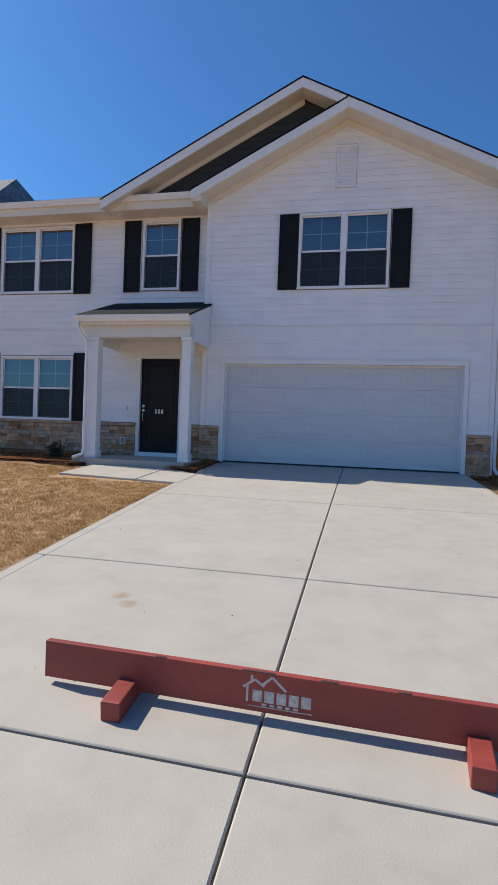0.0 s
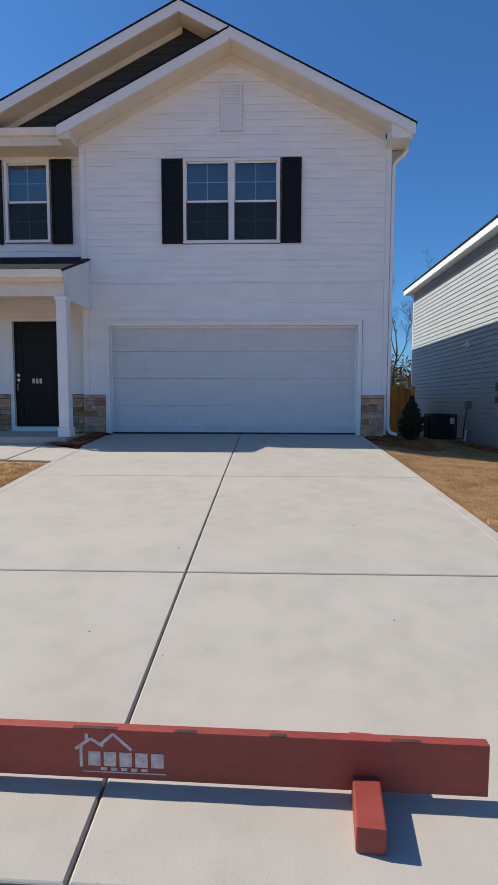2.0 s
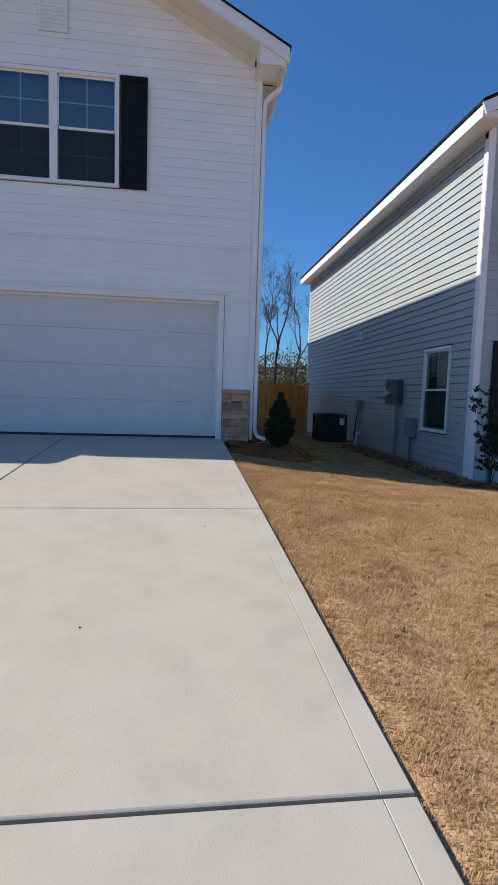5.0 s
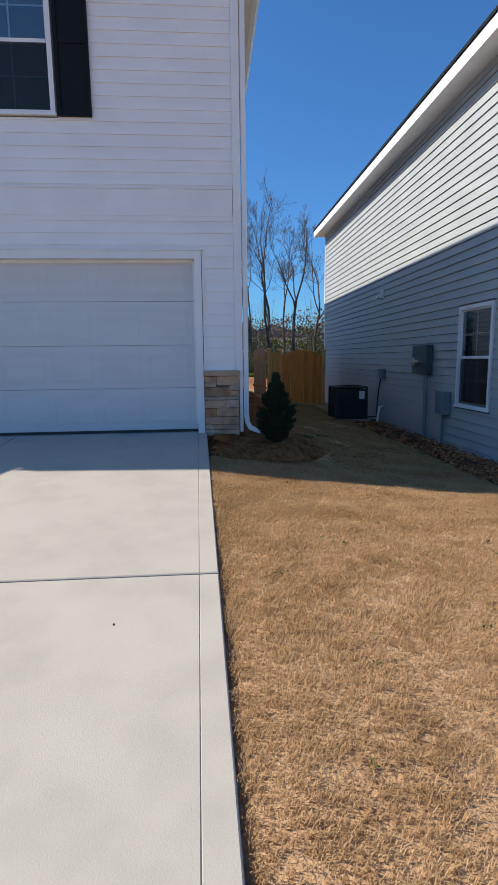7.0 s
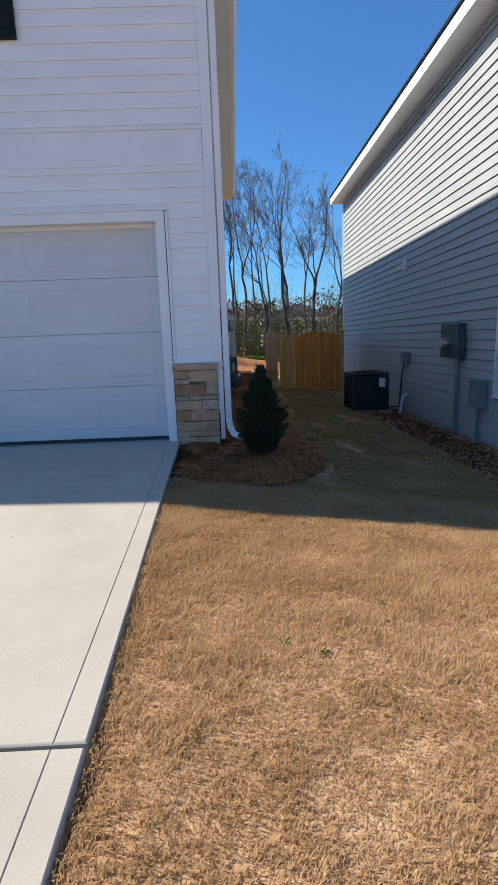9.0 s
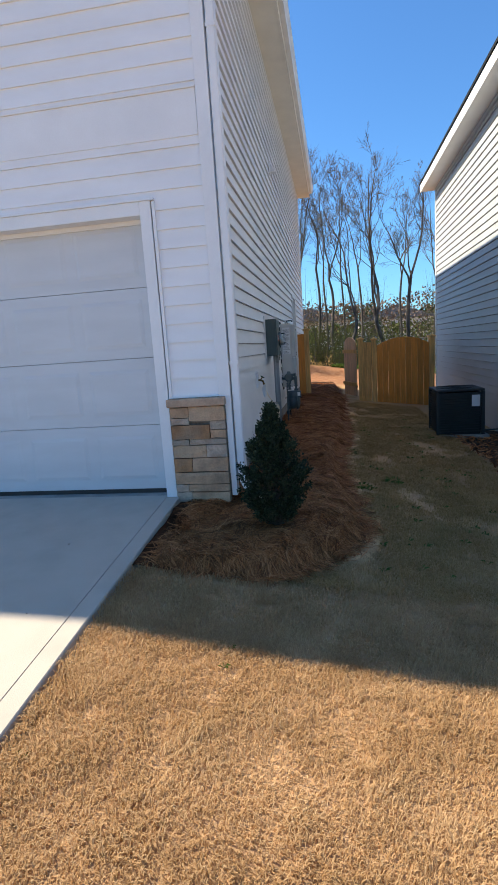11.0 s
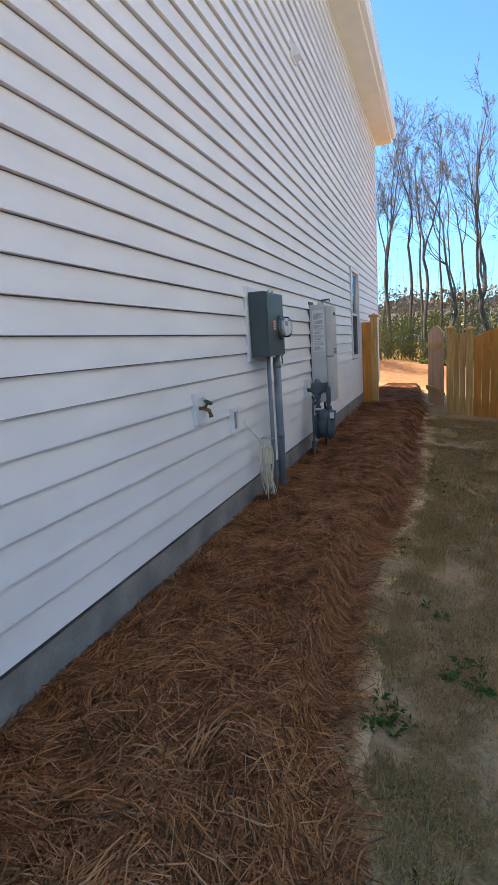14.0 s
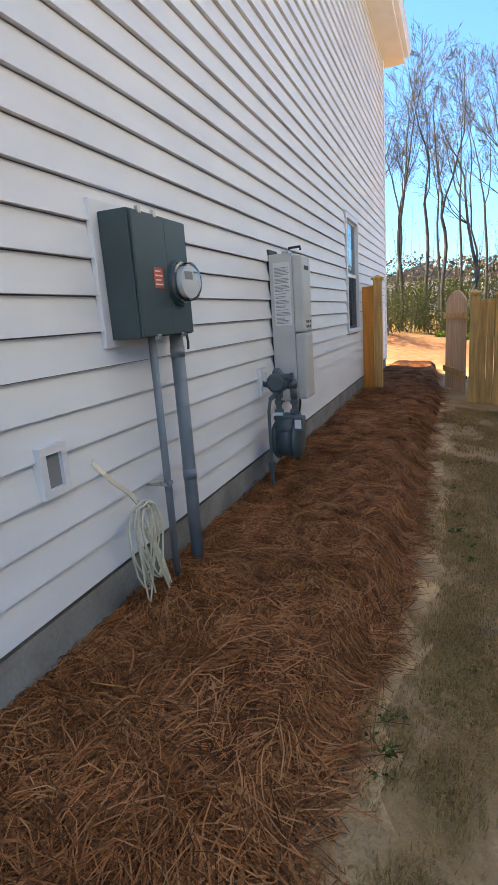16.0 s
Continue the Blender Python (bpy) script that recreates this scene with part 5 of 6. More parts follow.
def tankless_heater():
    th = thing("water_heater", (0.15, 5.38, 0.42), "tall beige tankless water heater hung on the siding", "water heater")
    bm = bmesh.new()
    box(bm, 0.03, 0.20, 5.20, 5.44, 0.46, 1.52)
    bevel(bm, 0.006)
    part("back_casing", bm, HEATER, th)
    for z0, z1 in ((0.965, 1.50), (0.47, 0.955)):
        bm = bmesh.new()
        box(bm, 0.201, 0.275, 5.205, 5.435, z0, z1)
        bevel(bm, 0.014)
        part("front_cover", bm, HEATER, th)
    xbox("bracket", th, DARKMETAL, 0.012, 0.029, 5.22, 5.42, 0.42, 1.56, 0.0)
    xbox("mount", th, CHROME, 0.10, 0.16, 5.30, 5.36, 1.521, 1.55, 0.003)
    bm = bmesh.new()
    tube(bm, [(0.13, 5.40, 1.52), (0.13, 5.40, 1.575), (0.21, 5.42, 1.58), (0.21, 5.42, 1.555)], 0.010, 8)
    part("vent_hood", bm, DARKMETAL, th)
    xbox("intake_slot", th, DARKMETAL, 0.2755, 0.2765, 5.26, 5.38, 1.40, 1.43, 0.0)
    for k in range(3):
        for j in range(2):
            xbox("vent_hole", th, DARKMETAL, 0.2755, 0.2765, 5.26 + k * 0.05, 5.29 + k * 0.05, 0.99 + j * 0.035, 1.01 + j * 0.035, 0.0)
    sheet_l = xbox("label", th, LABELWHITE, 0.06, 0.185, 5.1985, 5.1995, 1.02, 1.46, 0.0)
    rr = random.Random(2)
    bm = bmesh.new()
    z = 1.445
    while z > 1.035:
        if rr.random() < 0.88:
            box(bm, 0.068, 0.178 - 0.05 * rr.random() ** 2, 5.1978, 5.1984, z - 0.0045, z)
        z -= 0.0095
    part("fine_print", bm, LABELGREY, sheet_l)
    th.location += Vector((0, -0.14, -0.02))
    for y, r, z1 in ((5.26, 0.011, -0.1), (5.32, 0.014, 0.05), (5.39, 0.011, 0.05)):
        bm = bmesh.new()
        tube(bm, [(0.12, y, 0.46), (0.12, y, 0.36), (0.10, y, z1 + 0.2), (0.03, y, z1 + 0.18)] if z1 > 0 else [(0.12, y, 0.46), (0.12, y, -0.08)], r, 8)
        part("pipe", bm, DARKMETAL if r < 0.012 else CHROME, th)


tankless_heater()


def gas_meter():
    th = thing("gas_meter", (0.22, 4.72, 0.0), "dark grey-green gas meter with regulator and pipework", "gas meter")
    y, x = 4.70, 0.22
    bm = bmesh.new()
    tube(bm, [(x - 0.055, y, 0.235), (x + 0.06, y, 0.235)], [0.128, 0.128], 24)
    box(bm, x - 0.052, x + 0.058, y - 0.11, y + 0.11, 0.26, 0.385)
    smooth(bm)
    part("body", bm, GASGREY, th)
    for sx, o in ((-1, -0.055), (1, 0.06)):
        bm = bmesh.new()
        tube(bm, [(x + o, y, 0.235), (x + o + sx * 0.012, y, 0.235), (x + o + sx * 0.035, y, 0.235), (x + o + sx * 0.05, y, 0.235)], [0.145, 0.145, 0.118, 0.07], 24)
        smooth(bm)
        part("diaphragm_cover", bm, GASGREY, th)
        for k in range(10):
            bm = bmesh.new()
            c, s = math.cos(k * 0.628) * 0.134, math.sin(k * 0.628) * 0.134
            tube(bm, [(x + o - sx * 0.006, y + c, 0.235 + s), (x + o + sx * 0.02, y + c, 0.235 + s)], 0.007, 6)
            part("bolt", bm, GASGREY, th)
    xbox("top_casting", th, GASGREY, x - 0.08, x + 0.085, y - 0.07, y + 0.07, 0.375, 0.405, 0.01)
    xbox("index_box", th, GASGREY, x + 0.07, x + 0.135, y - 0.10, y - 0.01, 0.30, 0.40, 0.008)
    xbox("index_window", th, LABELWHITE, x + 0.08, x + 0.125, y - 0.102, y - 0.1005, 0.325, 0.385, 0.0)
    for dx in (-0.055, 0.055):
        bm = bmesh.new()
        tube(bm, [(x + dx, y, 0.40), (x + dx, y, 0.53)], 0.019, 12)
        tube(bm, [(x + dx, y, 0.405), (x + dx, y, 0.44)], 0.034, 6)
        tube(bm, [(x + dx, y, 0.475), (x + dx, y, 0.50)], 0.027, 10)
        part("riser", bm, GASGREY, th)
    bm = bmesh.new()
    tube(bm, [(x + 0.055, y, 0.51), (x + 0.055, y, 0.575), (x + 0.035, y, 0.605), (x - 0.06, y, 0.61)], [0.024, 0.026, 0.026, 0.026], 12)
    tube(bm, [(x + 0.03, y, 0.61), (x + 0.075, y, 0.61)], [0.034, 0.034], 8)
    smooth(bm)
    part("elbow", bm, GASGREY, th)
    bm = bmesh.new()
    tube(bm, [(x - 0.055, y - 0.05, 0.625), (x - 0.055, y - 0.03, 0.625), (x - 0.055, y + 0.03, 0.625), (x - 0.055, y + 0.045, 0.625)], [0.05, 0.072, 0.072, 0.05], 18)
    tube(bm, [(x - 0.055, y, 0.52), (x - 0.055, y, 0.66), (x - 0.055, y, 0.70), (x - 0.055, y, 0.725)], [0.03, 0.036, 0.034, 0.016], 14)
    tube(bm, [(x - 0.04, y - 0.02, 0.665), (x + 0.03, y - 0.02, 0.665), (x + 0.06, y - 0.02, 0.665)], [0.022, 0.022, 0.03], 12)
    part("regulator", bm, GASGREY, th)
    bm = bmesh.new()
    tube(bm, [(x - 0.055, y + 0.01, 0.545), (x - 0.10, y + 0.02, 0.60), (0.0, y + 0.06, 0.62)], 0.02, 10)
    part("house_pipe", bm, GASGREY, th)
    bm = bmesh.new()
    tube(bm, [(x - 0.075, y - 0.12, 0.53), (x - 0.08, y - 0.15, 0.45), (x - 0.08, y - 0.15, -0.14)], 0.011, 10)
    tube(bm, [(x - 0.08, y - 0.15, 0.04), (x - 0.08, y - 0.15, 0.10)], 0.026, 6)
    tube(bm, [(x - 0.075, y - 0.12, 0.53), (x - 0.055, y - 0.02, 0.56)], 0.016, 8)
    part("supply_pipe", bm, GASGREY, th)
    xbox("tag", th, LABELWHITE, x - 0.08, x - 0.005, y - 0.078, y - 0.072, 0.41, 0.43, 0.0)


gas_meter()
wc = wall_cover("gas_pipe_block", 4.70, 4.85, 0.53, 0.72, "white siding block round the gas pipe", "siding block", TRIM)
vt = thing("wall_vent", (0.05, 4.88, 3.78), "small white hooded exhaust vent high on the siding", "vent")
xbox("flange", vt, TRIM, 0.012, 0.03, 4.79, 4.97, 3.80, 3.96)
bm = bmesh.new()
prism(bm, [(0.03, 3.95), (0.10, 3.87), (0.10, 3.83), (0.03, 3.82)], 4.82, 4.94, "y")
part("hood", bm, TRIM, vt)

# ---- neighbour's side wall (outward is -x) ----
def n_meter():
    th = thing("electric_meter", (3.6, 2.86, 0.6), "dark grey electric meter box with conduit on the grey siding", "electric meter")
    xbox("cabinet", th, METERGREY, 3.53, 3.645, 2.36, 3.02, 0.62, 1.13, 0.006)
    bm = bmesh.new()
    tube(bm, [(3.53, 2.76, 0.84), (3.44, 2.76, 0.84)], [0.085, 0.075], 20)
    part("glass_dome", bm, CHROME, th)
    bm = bmesh.new()
    tube(bm, [(3.60, 2.52, 0.62), (3.60, 2.52, -0.62)], 0.032, 12)
    part("conduit", bm, PVC, th)
    t2 = thing("cable_box", (3.6, 2.0, -0.1), "grey utility box with a short conduit on the grey siding", "utility box")
    xbox("cabinet", t2, PVC, 3.55, 3.65, 1.62, 1.98, -0.03, 0.35, 0.006)
    bm = bmesh.new()
    tube(bm, [(3.60, 1.78, -0.03), (3.60, 1.78, -0.64)], 0.02, 10)
    part("conduit", bm, PVC, t2)
    t3 = thing("disconnect_box", (3.62, 4.95, 0.5), "grey disconnect box with a flexible whip to the condenser", "utility box")
    xbox("cabinet", t3, PVC, 3.55, 3.655, 4.85, 5.10, 0.46, 0.66, 0.006)
    bm = bmesh.new()
    tube(bm, [(3.60, 5.02, 0.46), (3.58, 5.08, 0.2), (3.56, 5.12, -0.2), (3.52, 5.0, -0.42), (3.3, 5.05, -0.44)], 0.016, 8)
    part("whip", bm, DARKMETAL, t3)
    bm = bmesh.new()
    tube(bm, [(3.64, 4.95, -0.18), (3.55, 4.9, -0.2), (3.46, 4.8, -0.55)], 0.026, 8)
    part("drain_pipe", bm, TRIM, t3)
    t4 = thing("wall_vent", (3.62, 5.25, 2.3), "small white hooded exhaust vent on the grey siding", "vent")
    xbox("flange", t4, TRIM, 3.645, 3.665, 5.16, 5.36, 2.22, 2.42)
    bm = bmesh.new()
    prism(bm, [(3.645, 2.39), (3.53, 2.28), (3.53, 2.24), (3.645, 2.23)], 5.19, 5.33, "y")
    part("hood", bm, TRIM, t4)
    t5 = thing("eave_hook", (3.62, 5.4, 4.95), "small white fixture under the eave", "fixture")
    bm = bmesh.new()
    tube(bm, [(3.60, 5.2, 5.03), (3.58, 5.2, 4.95), (3.52, 5.2, 4.92)], 0.025, 8)
    part("cap", bm, TRIM, t5)


n_meter()


def condenser():
    cx, cy, w = 2.85, 5.06, 0.34
    gz = ground_z(cx, cy)
    th = thing("air_conditioner", (cx, cy, gz), "dark louvred air conditioner condenser on a pad beside the grey house", "air conditioner")
    block("pad", th, FOUND, cx - w - 0.08, cx + w + 0.08, cy - w - 0.08, cy + w + 0.08, gz - 0.05, gz + 0.05, None, 0.008)
    block("core", th, DARKMETAL, cx - w + 0.03, cx + w - 0.03, cy - w + 0.03, cy + w - 0.03, gz + 0.05, gz + 0.72)
    for sx in (-1, 1):
        for sy in (-1, 1):
            block("corner_post", th, DARKMETAL, cx + sx * w - 0.025, cx + sx * w + 0.025, cy + sy * w - 0.025, cy + sy * w + 0.025, gz + 0.05, gz + 0.74, None, 0.006)
    for k in range(16):
        z = gz + 0.09 + k * 0.04
        for a, b, c, d in ((cx - w, cx + w, cy - w - 0.008, cy - w + 0.012), (cx - w, cx + w, cy + w - 0.012, cy + w + 0.008),
                           (cx - w - 0.008, cx - w + 0.012, cy - w, cy + w), (cx + w - 0.012, cx + w + 0.008, cy - w, cy + w)):
            block("louvre", th, DARKMETAL, a, b, c, d, z, z + 0.014)
    block("lid", th, DARKMETAL, cx - w - 0.02, cx + w + 0.02, cy - w - 0.02, cy + w + 0.02, gz + 0.74, gz + 0.78, None, 0.012)
    bm = bmesh.new()
    for r in (0.08, 0.16, 0.24, 0.31):
        tube(bm, [(cx + r * math.cos(k * math.pi / 10), cy + r * math.sin(k * math.pi / 10), gz + 0.785) for k in range(21)], 0.005, 5)
    part("fan_guard", bm, DARKMETAL, th)
    block("label", th, LABELWHITE, cx + 0.17, cx + 0.29, cy - w - 0.0095, cy - w - 0.0085, gz + 0.50, gz + 0.68)


condenser()

# ---- fence and gate ----
FY = 9.35


def fence_post(x, y, top, label="treated pine fence post with a flat cap"):
    g = ground_z(x, y) - 0.15
    th = thing("fence_post", (x, y, g + 0.15), label, "fence post", "fence posts")
    bm = bmesh.new()
    box(bm, x - 0.058, x + 0.058, y - 0.058, y + 0.058, g, top - 0.06)
    bevel(bm, 0.005)
    part("shaft", bm, PINE, th)
    bm = bmesh.new()
    box(bm, x - 0.085, x + 0.085, y - 0.085, y + 0.085, top - 0.06, top - 0.025)
    bevel(bm, 0.006)
    part("cap", bm, PINE, th)
    bm = bmesh.new()
    b = [bm.verts.new((x + sx * 0.07, y + sy * 0.07, top - 0.025)) for sx, sy in ((-1, -1), (1, -1), (1, 1), (-1, 1))]
    t = bm.verts.new((x, y, top + 0.012))
    for k in range(4):
        bm.faces.new((b[k], b[(k + 1) % 4], t))
    part("cap_top", bm, PINE, th)


fence_post(0.25, FY - 0.05, 1.54)
fence_post(1.55, FY, 1.23)
fence_post(1.87, FY, 1.20)
fence_post(3.22, FY, 1.19)


def board_panel(name, m, x0, x1, z0, top, material, label, arch=0.0, w=0.14, backs=True, group=""):
    """Upright boards side by side on two rails; arch lifts the middle of the top line."""
    th = thing(name, m @ Vector(((x0 + x1) / 2, 0, z0)), label, "gate" if "gate" in name else "fence", group)
    n = max(1, round((x1 - x0) / w))
    step = (x1 - x0) / n
    rr = random.Random(n)
    for k in range(n):
        a, b = x0 + k * step + 0.0015, x0 + (k + 1) * step - 0.0015 - (0.003 if k % 3 == 1 else 0)
        ta, tb = (top + arch * (1 - ((x - (x0 + x1) / 2) / ((x1 - x0) / 2)) ** 2) for x in (a, b))
        bm = bmesh.new()
        z = z0 + rr.uniform(-0.01, 0.012)
        prism(bm, [(a, z), (b, z), (b, tb), ((a + b) / 2, (ta + tb) / 2 + arch * 0.02), (a, ta)], -0.010, 0.010, "y", m)
        part("board", bm, material, th)
    if backs:
        for z in (z0 + 0.25, top - 0.25):
            block("rail", th, PINE, x0, x1, 0.011, 0.05, z, z + 0.09, m)
    return th


board_panel("board_fence", Matrix.Translation((0, FY, 0)), 1.935, 3.16, -0.56, 1.00, CEDAR, "orange-stained arched board fence panel", 0.17)
board_panel("board_fence", Matrix.Translation((0, FY + 0.03, 0)), 1.61, 1.81, -0.45, 1.10, PINE, "narrow pine board infill between two posts", 0.0, 0.10)
board_panel("board_fence", Matrix.Translation((0, FY - 0.08, 0)), 0.03, 0.20, -0.10, 1.40, CEDAR, "narrow board infill between house and post", 0.0, 0.12)
gm = Matrix.Translation((1.455, FY + 0.06, 0)) @ Matrix.Rotation(radians(106), 4, "Z")
gate = board_panel("gate", gm, 0.03, 1.02, -0.22, 1.10, PALEPINE, "pale pine garden gate standing open towards the back", 0.16)
for z in (0.0, 0.55, 0.95):
    block("hinge", gate, DARKMETAL, 0.0, 0.16, -0.016, -0.0105, z, z + 0.05, gm)
block("latch", gate, DARKMETAL, 0.95, 1.02, -0.03, -0.0105, 0.5, 0.56, gm)


# ---- planting ----
def leaf_cloud(rng, n, pick, size, up=0.2):
    """Many small folded leaves at picked places; returns verts and faces."""
    verts, faces = [], []
    for _ in range(n):
        c, out = pick()
        d = Vector((rng.gauss(0, 1), rng.gauss(0, 1), rng.gauss(0, 0.7) + up)) * 0.6 + out
        d.normalize()
        s = d.cross(Vector((rng.gauss(0, 1), rng.gauss(0, 1), rng.gauss(0, 1)))).normalized()
        u = d.cross(s)
        L, W = size * rng.uniform(0.7, 1.4), size * rng.uniform(0.32, 0.5)
        i = len(verts)
        verts += [c, c + d * L * 0.5 + s * W + u * W * 0.4, c + d * L, c + d * L * 0.5 - s * W + u * W * 0.4]
        faces += [(i, i + 1, i + 2), (i, i + 2, i + 3)]
    return [tuple(v) for v in verts], faces


def cone_shrub():
    x0, y0 = 0.485, -0.53
    g = mulch_z(x0, y0) - 0.01
    th = thing("evergreen_shrub", (x0, y0, g), "dark green conical evergreen shrub in pine straw", "shrub")
    r = random.Random(21)
    bm = bmesh.new()
    tips = []
    tube(bm, [(x0, y0, g), (x0 + 0.01, y0, g + 0.3), (x0 - 0.01, y0 + 0.01, g + 0.72)], [0.014, 0.010, 0.004], 6)
    H = 0.83
    for k in range(300):
        h = r.uniform(0.05, 0.97)
        rad = 0.228 * (0.42 + 0.58 * smoothstep(0.0, 0.34, h)) * (1.0 - 0.93 * smoothstep(0.36, 1.02, h)) * (r.uniform(0.70, 1.12) if k % 7 else r.uniform(1.10, 1.24))
        a = r.uniform(0, 6.283)
        p0 = Vector((x0, y0, g + max(0.04, h * H - 0.12)))
        p1 = Vector((x0 + math.cos(a) * rad, y0 + math.sin(a) * rad, g + 0.06 + h * H))
        tube(bm, [p0, (p0 + p1) / 2 + Vector((0, 0, -0.02)), p1], [0.004, 0.003, 0.0015], 4, False)
        tips.append((p0, p1))
    part("branchwork", bm, BARK, th)
    def pick():
        a, b = tips[r.randrange(len(tips))]
        t = 1 - abs(r.gauss(0, 0.22))
        c = a.lerp(b, max(0.15, t)) + Vector((r.gauss(0, 0.012), r.gauss(0, 0.012), r.gauss(0, 0.012)))
        return c, (b - a).normalized() * 0.9
    v, f = leaf_cloud(r, 24000, pick, 0.0165)
    raw("foliage", v, f, HOLLY, th)


cone_shrub()


def sparse_shrub(x0, y0, height, spread, leaves, size, seed, label):
    g = ground_z(x0, y0)
    th = thing("shrub", (x0, y0, g), label, "shrub")
    r = random.Random(seed)
    bm = bmesh.new()
    tips = []
    for k in range(9):
        a = r.uniform(0, 6.283)
        p = Vector((x0 + r.uniform(-0.04, 0.04), y0 + r.uniform(-0.04, 0.04), g - 0.02))
        top = Vector((x0 + math.cos(a) * spread * r.uniform(0.1, 0.8), y0 + math.sin(a) * spread * r.uniform(0.1, 0.8), g + height * r.uniform(0.6, 1)))
        tube(bm, [p, p.lerp(top, 0.5) + Vector((r.gauss(0, 0.03), r.gauss(0, 0.03), 0)), top], [0.010, 0.007, 0.003], 5, False)
        for q in range(14):
            b = p.lerp(top, r.uniform(0.2, 1))
            e = b + Vector((r.gauss(0, 1), r.gauss(0, 1), r.uniform(0, 1))).normalized() * spread * r.uniform(0.2, 0.6)
            tube(bm, [b, e], [0.004, 0.002], 4, False)
            tips.append((b, e))
    part("branchwork", bm, BARK, th)
    def pick():
        a, b = tips[r.randrange(len(tips))]
        return a.lerp(b, r.uniform(0.3, 1.05)), (b - a).normalized() * 0.6
    v, f = leaf_cloud(r, leaves, pick, size)
    raw("foliage", v, f, HOLLY, th)


sparse_shrub(3.62, -1.02, 1.5, 0.42, 1500, 0.05, 5, "upright glossy-leaved shrub at the corner of the grey house")
sparse_shrub(-8.75, -0.95, 0.42, 0.26, 420, 0.04, 6, "low leafy shrub in the front bed")


# ---- bare trees and woodland behind ----
def bare_tree(x, y, height, lean, seed, r0=0.16, fork=0.45, limbs=3, sway=0.25):
    """Slender swaying trunk that forks into rising limbs, then branches and a haze of fine twigs."""
    g = ground_z(x, y) - 0.1
    th = thing("bare_tree", (x, y, g), "leafless deciduous tree with crooked grey limbs", "tree", "bare trees")
    r = random.Random(seed)
    trunk, crown = bmesh.new(), bmesh.new()
    def shoot(bm, p, d, length, rad, n, wob, rise, sides, taper):
        pts, rads, q, dd = [p.copy()], [rad], p.copy(), d.copy()
        for k in range(n):
            dd = (dd + Vector((r.gauss(0, wob), r.gauss(0, wob), rise))).normalized()
            q = q + dd * length / n
            pts.append(q.copy())
            rads.append(max(0.0045, rad * (1 - taper * (k + 1) / n)))
        tube(bm, pts, rads, sides, False)
        return pts, rads
    def branch(p, d, length, rad, depth):
        pts, rads = shoot(crown, p, d, length, rad, (7, 5, 4, 3)[depth], (0.15, 0.17, 0.16, 0.14)[depth], (0.10, 0.09, 0.07, 0.05)[depth],
                          (6, 4, 3, 3)[depth], (0.80, 0.85, 0.6, 0.2)[depth])
        if depth == 3:
            return
        for c in range((9, 8, 6)[depth]):
            t = r.uniform((0.22, 0.25, 0.25)[depth], 1.0)
            i = min(len(pts) - 1, max(1, int(t * (len(pts) - 1) + 0.5)))
            along = (pts[i] - pts[i - 1]).normalized()
            a, open_ = r.uniform(0, 6.283), r.uniform(0.35, 0.80)
            side = along.cross(Vector((math.cos(a), math.sin(a), 0.2))).normalized()
            nd = (along * math.cos(open_) + side * math.sin(open_)).normalized()
            branch(pts[i], nd, length * (1.12 - 0.55 * t) * r.uniform(0.34, 0.52), max(0.0045, rads[i] * r.uniform(0.38, 0.6)), depth + 1)
    stem = height * fork
    pts, rads = [], []
    for k in range(9):
        t = k / 8
        bend = sway * math.sin(t * 5.2 + seed) * t
        pts.append(Vector((x + lean[0] * stem * t + bend * 0.6, y + lean[1] * stem * t + bend * 0.3, g + stem * t)))
        rads.append(r0 * (1.15 - 0.42 * t if k else 1.35))
    tube(trunk, pts, rads, 8, False)
    turn = r.uniform(0, 6.283)
    for c in range(limbs):
        a = turn + c * 6.283 / limbs + r.uniform(-0.3, 0.3)
        open_ = r.uniform(0.10, 0.22) if c == 0 else r.uniform(0.28, 0.52)
        d = Vector((lean[0] * 0.8 + math.cos(a) * open_, lean[1] + math.sin(a) * open_, 1)).normalized()
        at = pts[-1] if c < 2 else pts[7 - c % 2]
        branch(at - d * 0.02, d, (height - stem) * (1.0 if c == 0 else r.uniform(0.72, 0.98)), rads[-1] * (0.86 if c == 0 else r.uniform(0.55, 0.8)), 0)
    part("trunk", trunk, BARK, th)
    part("crown", crown, TWIG, th)


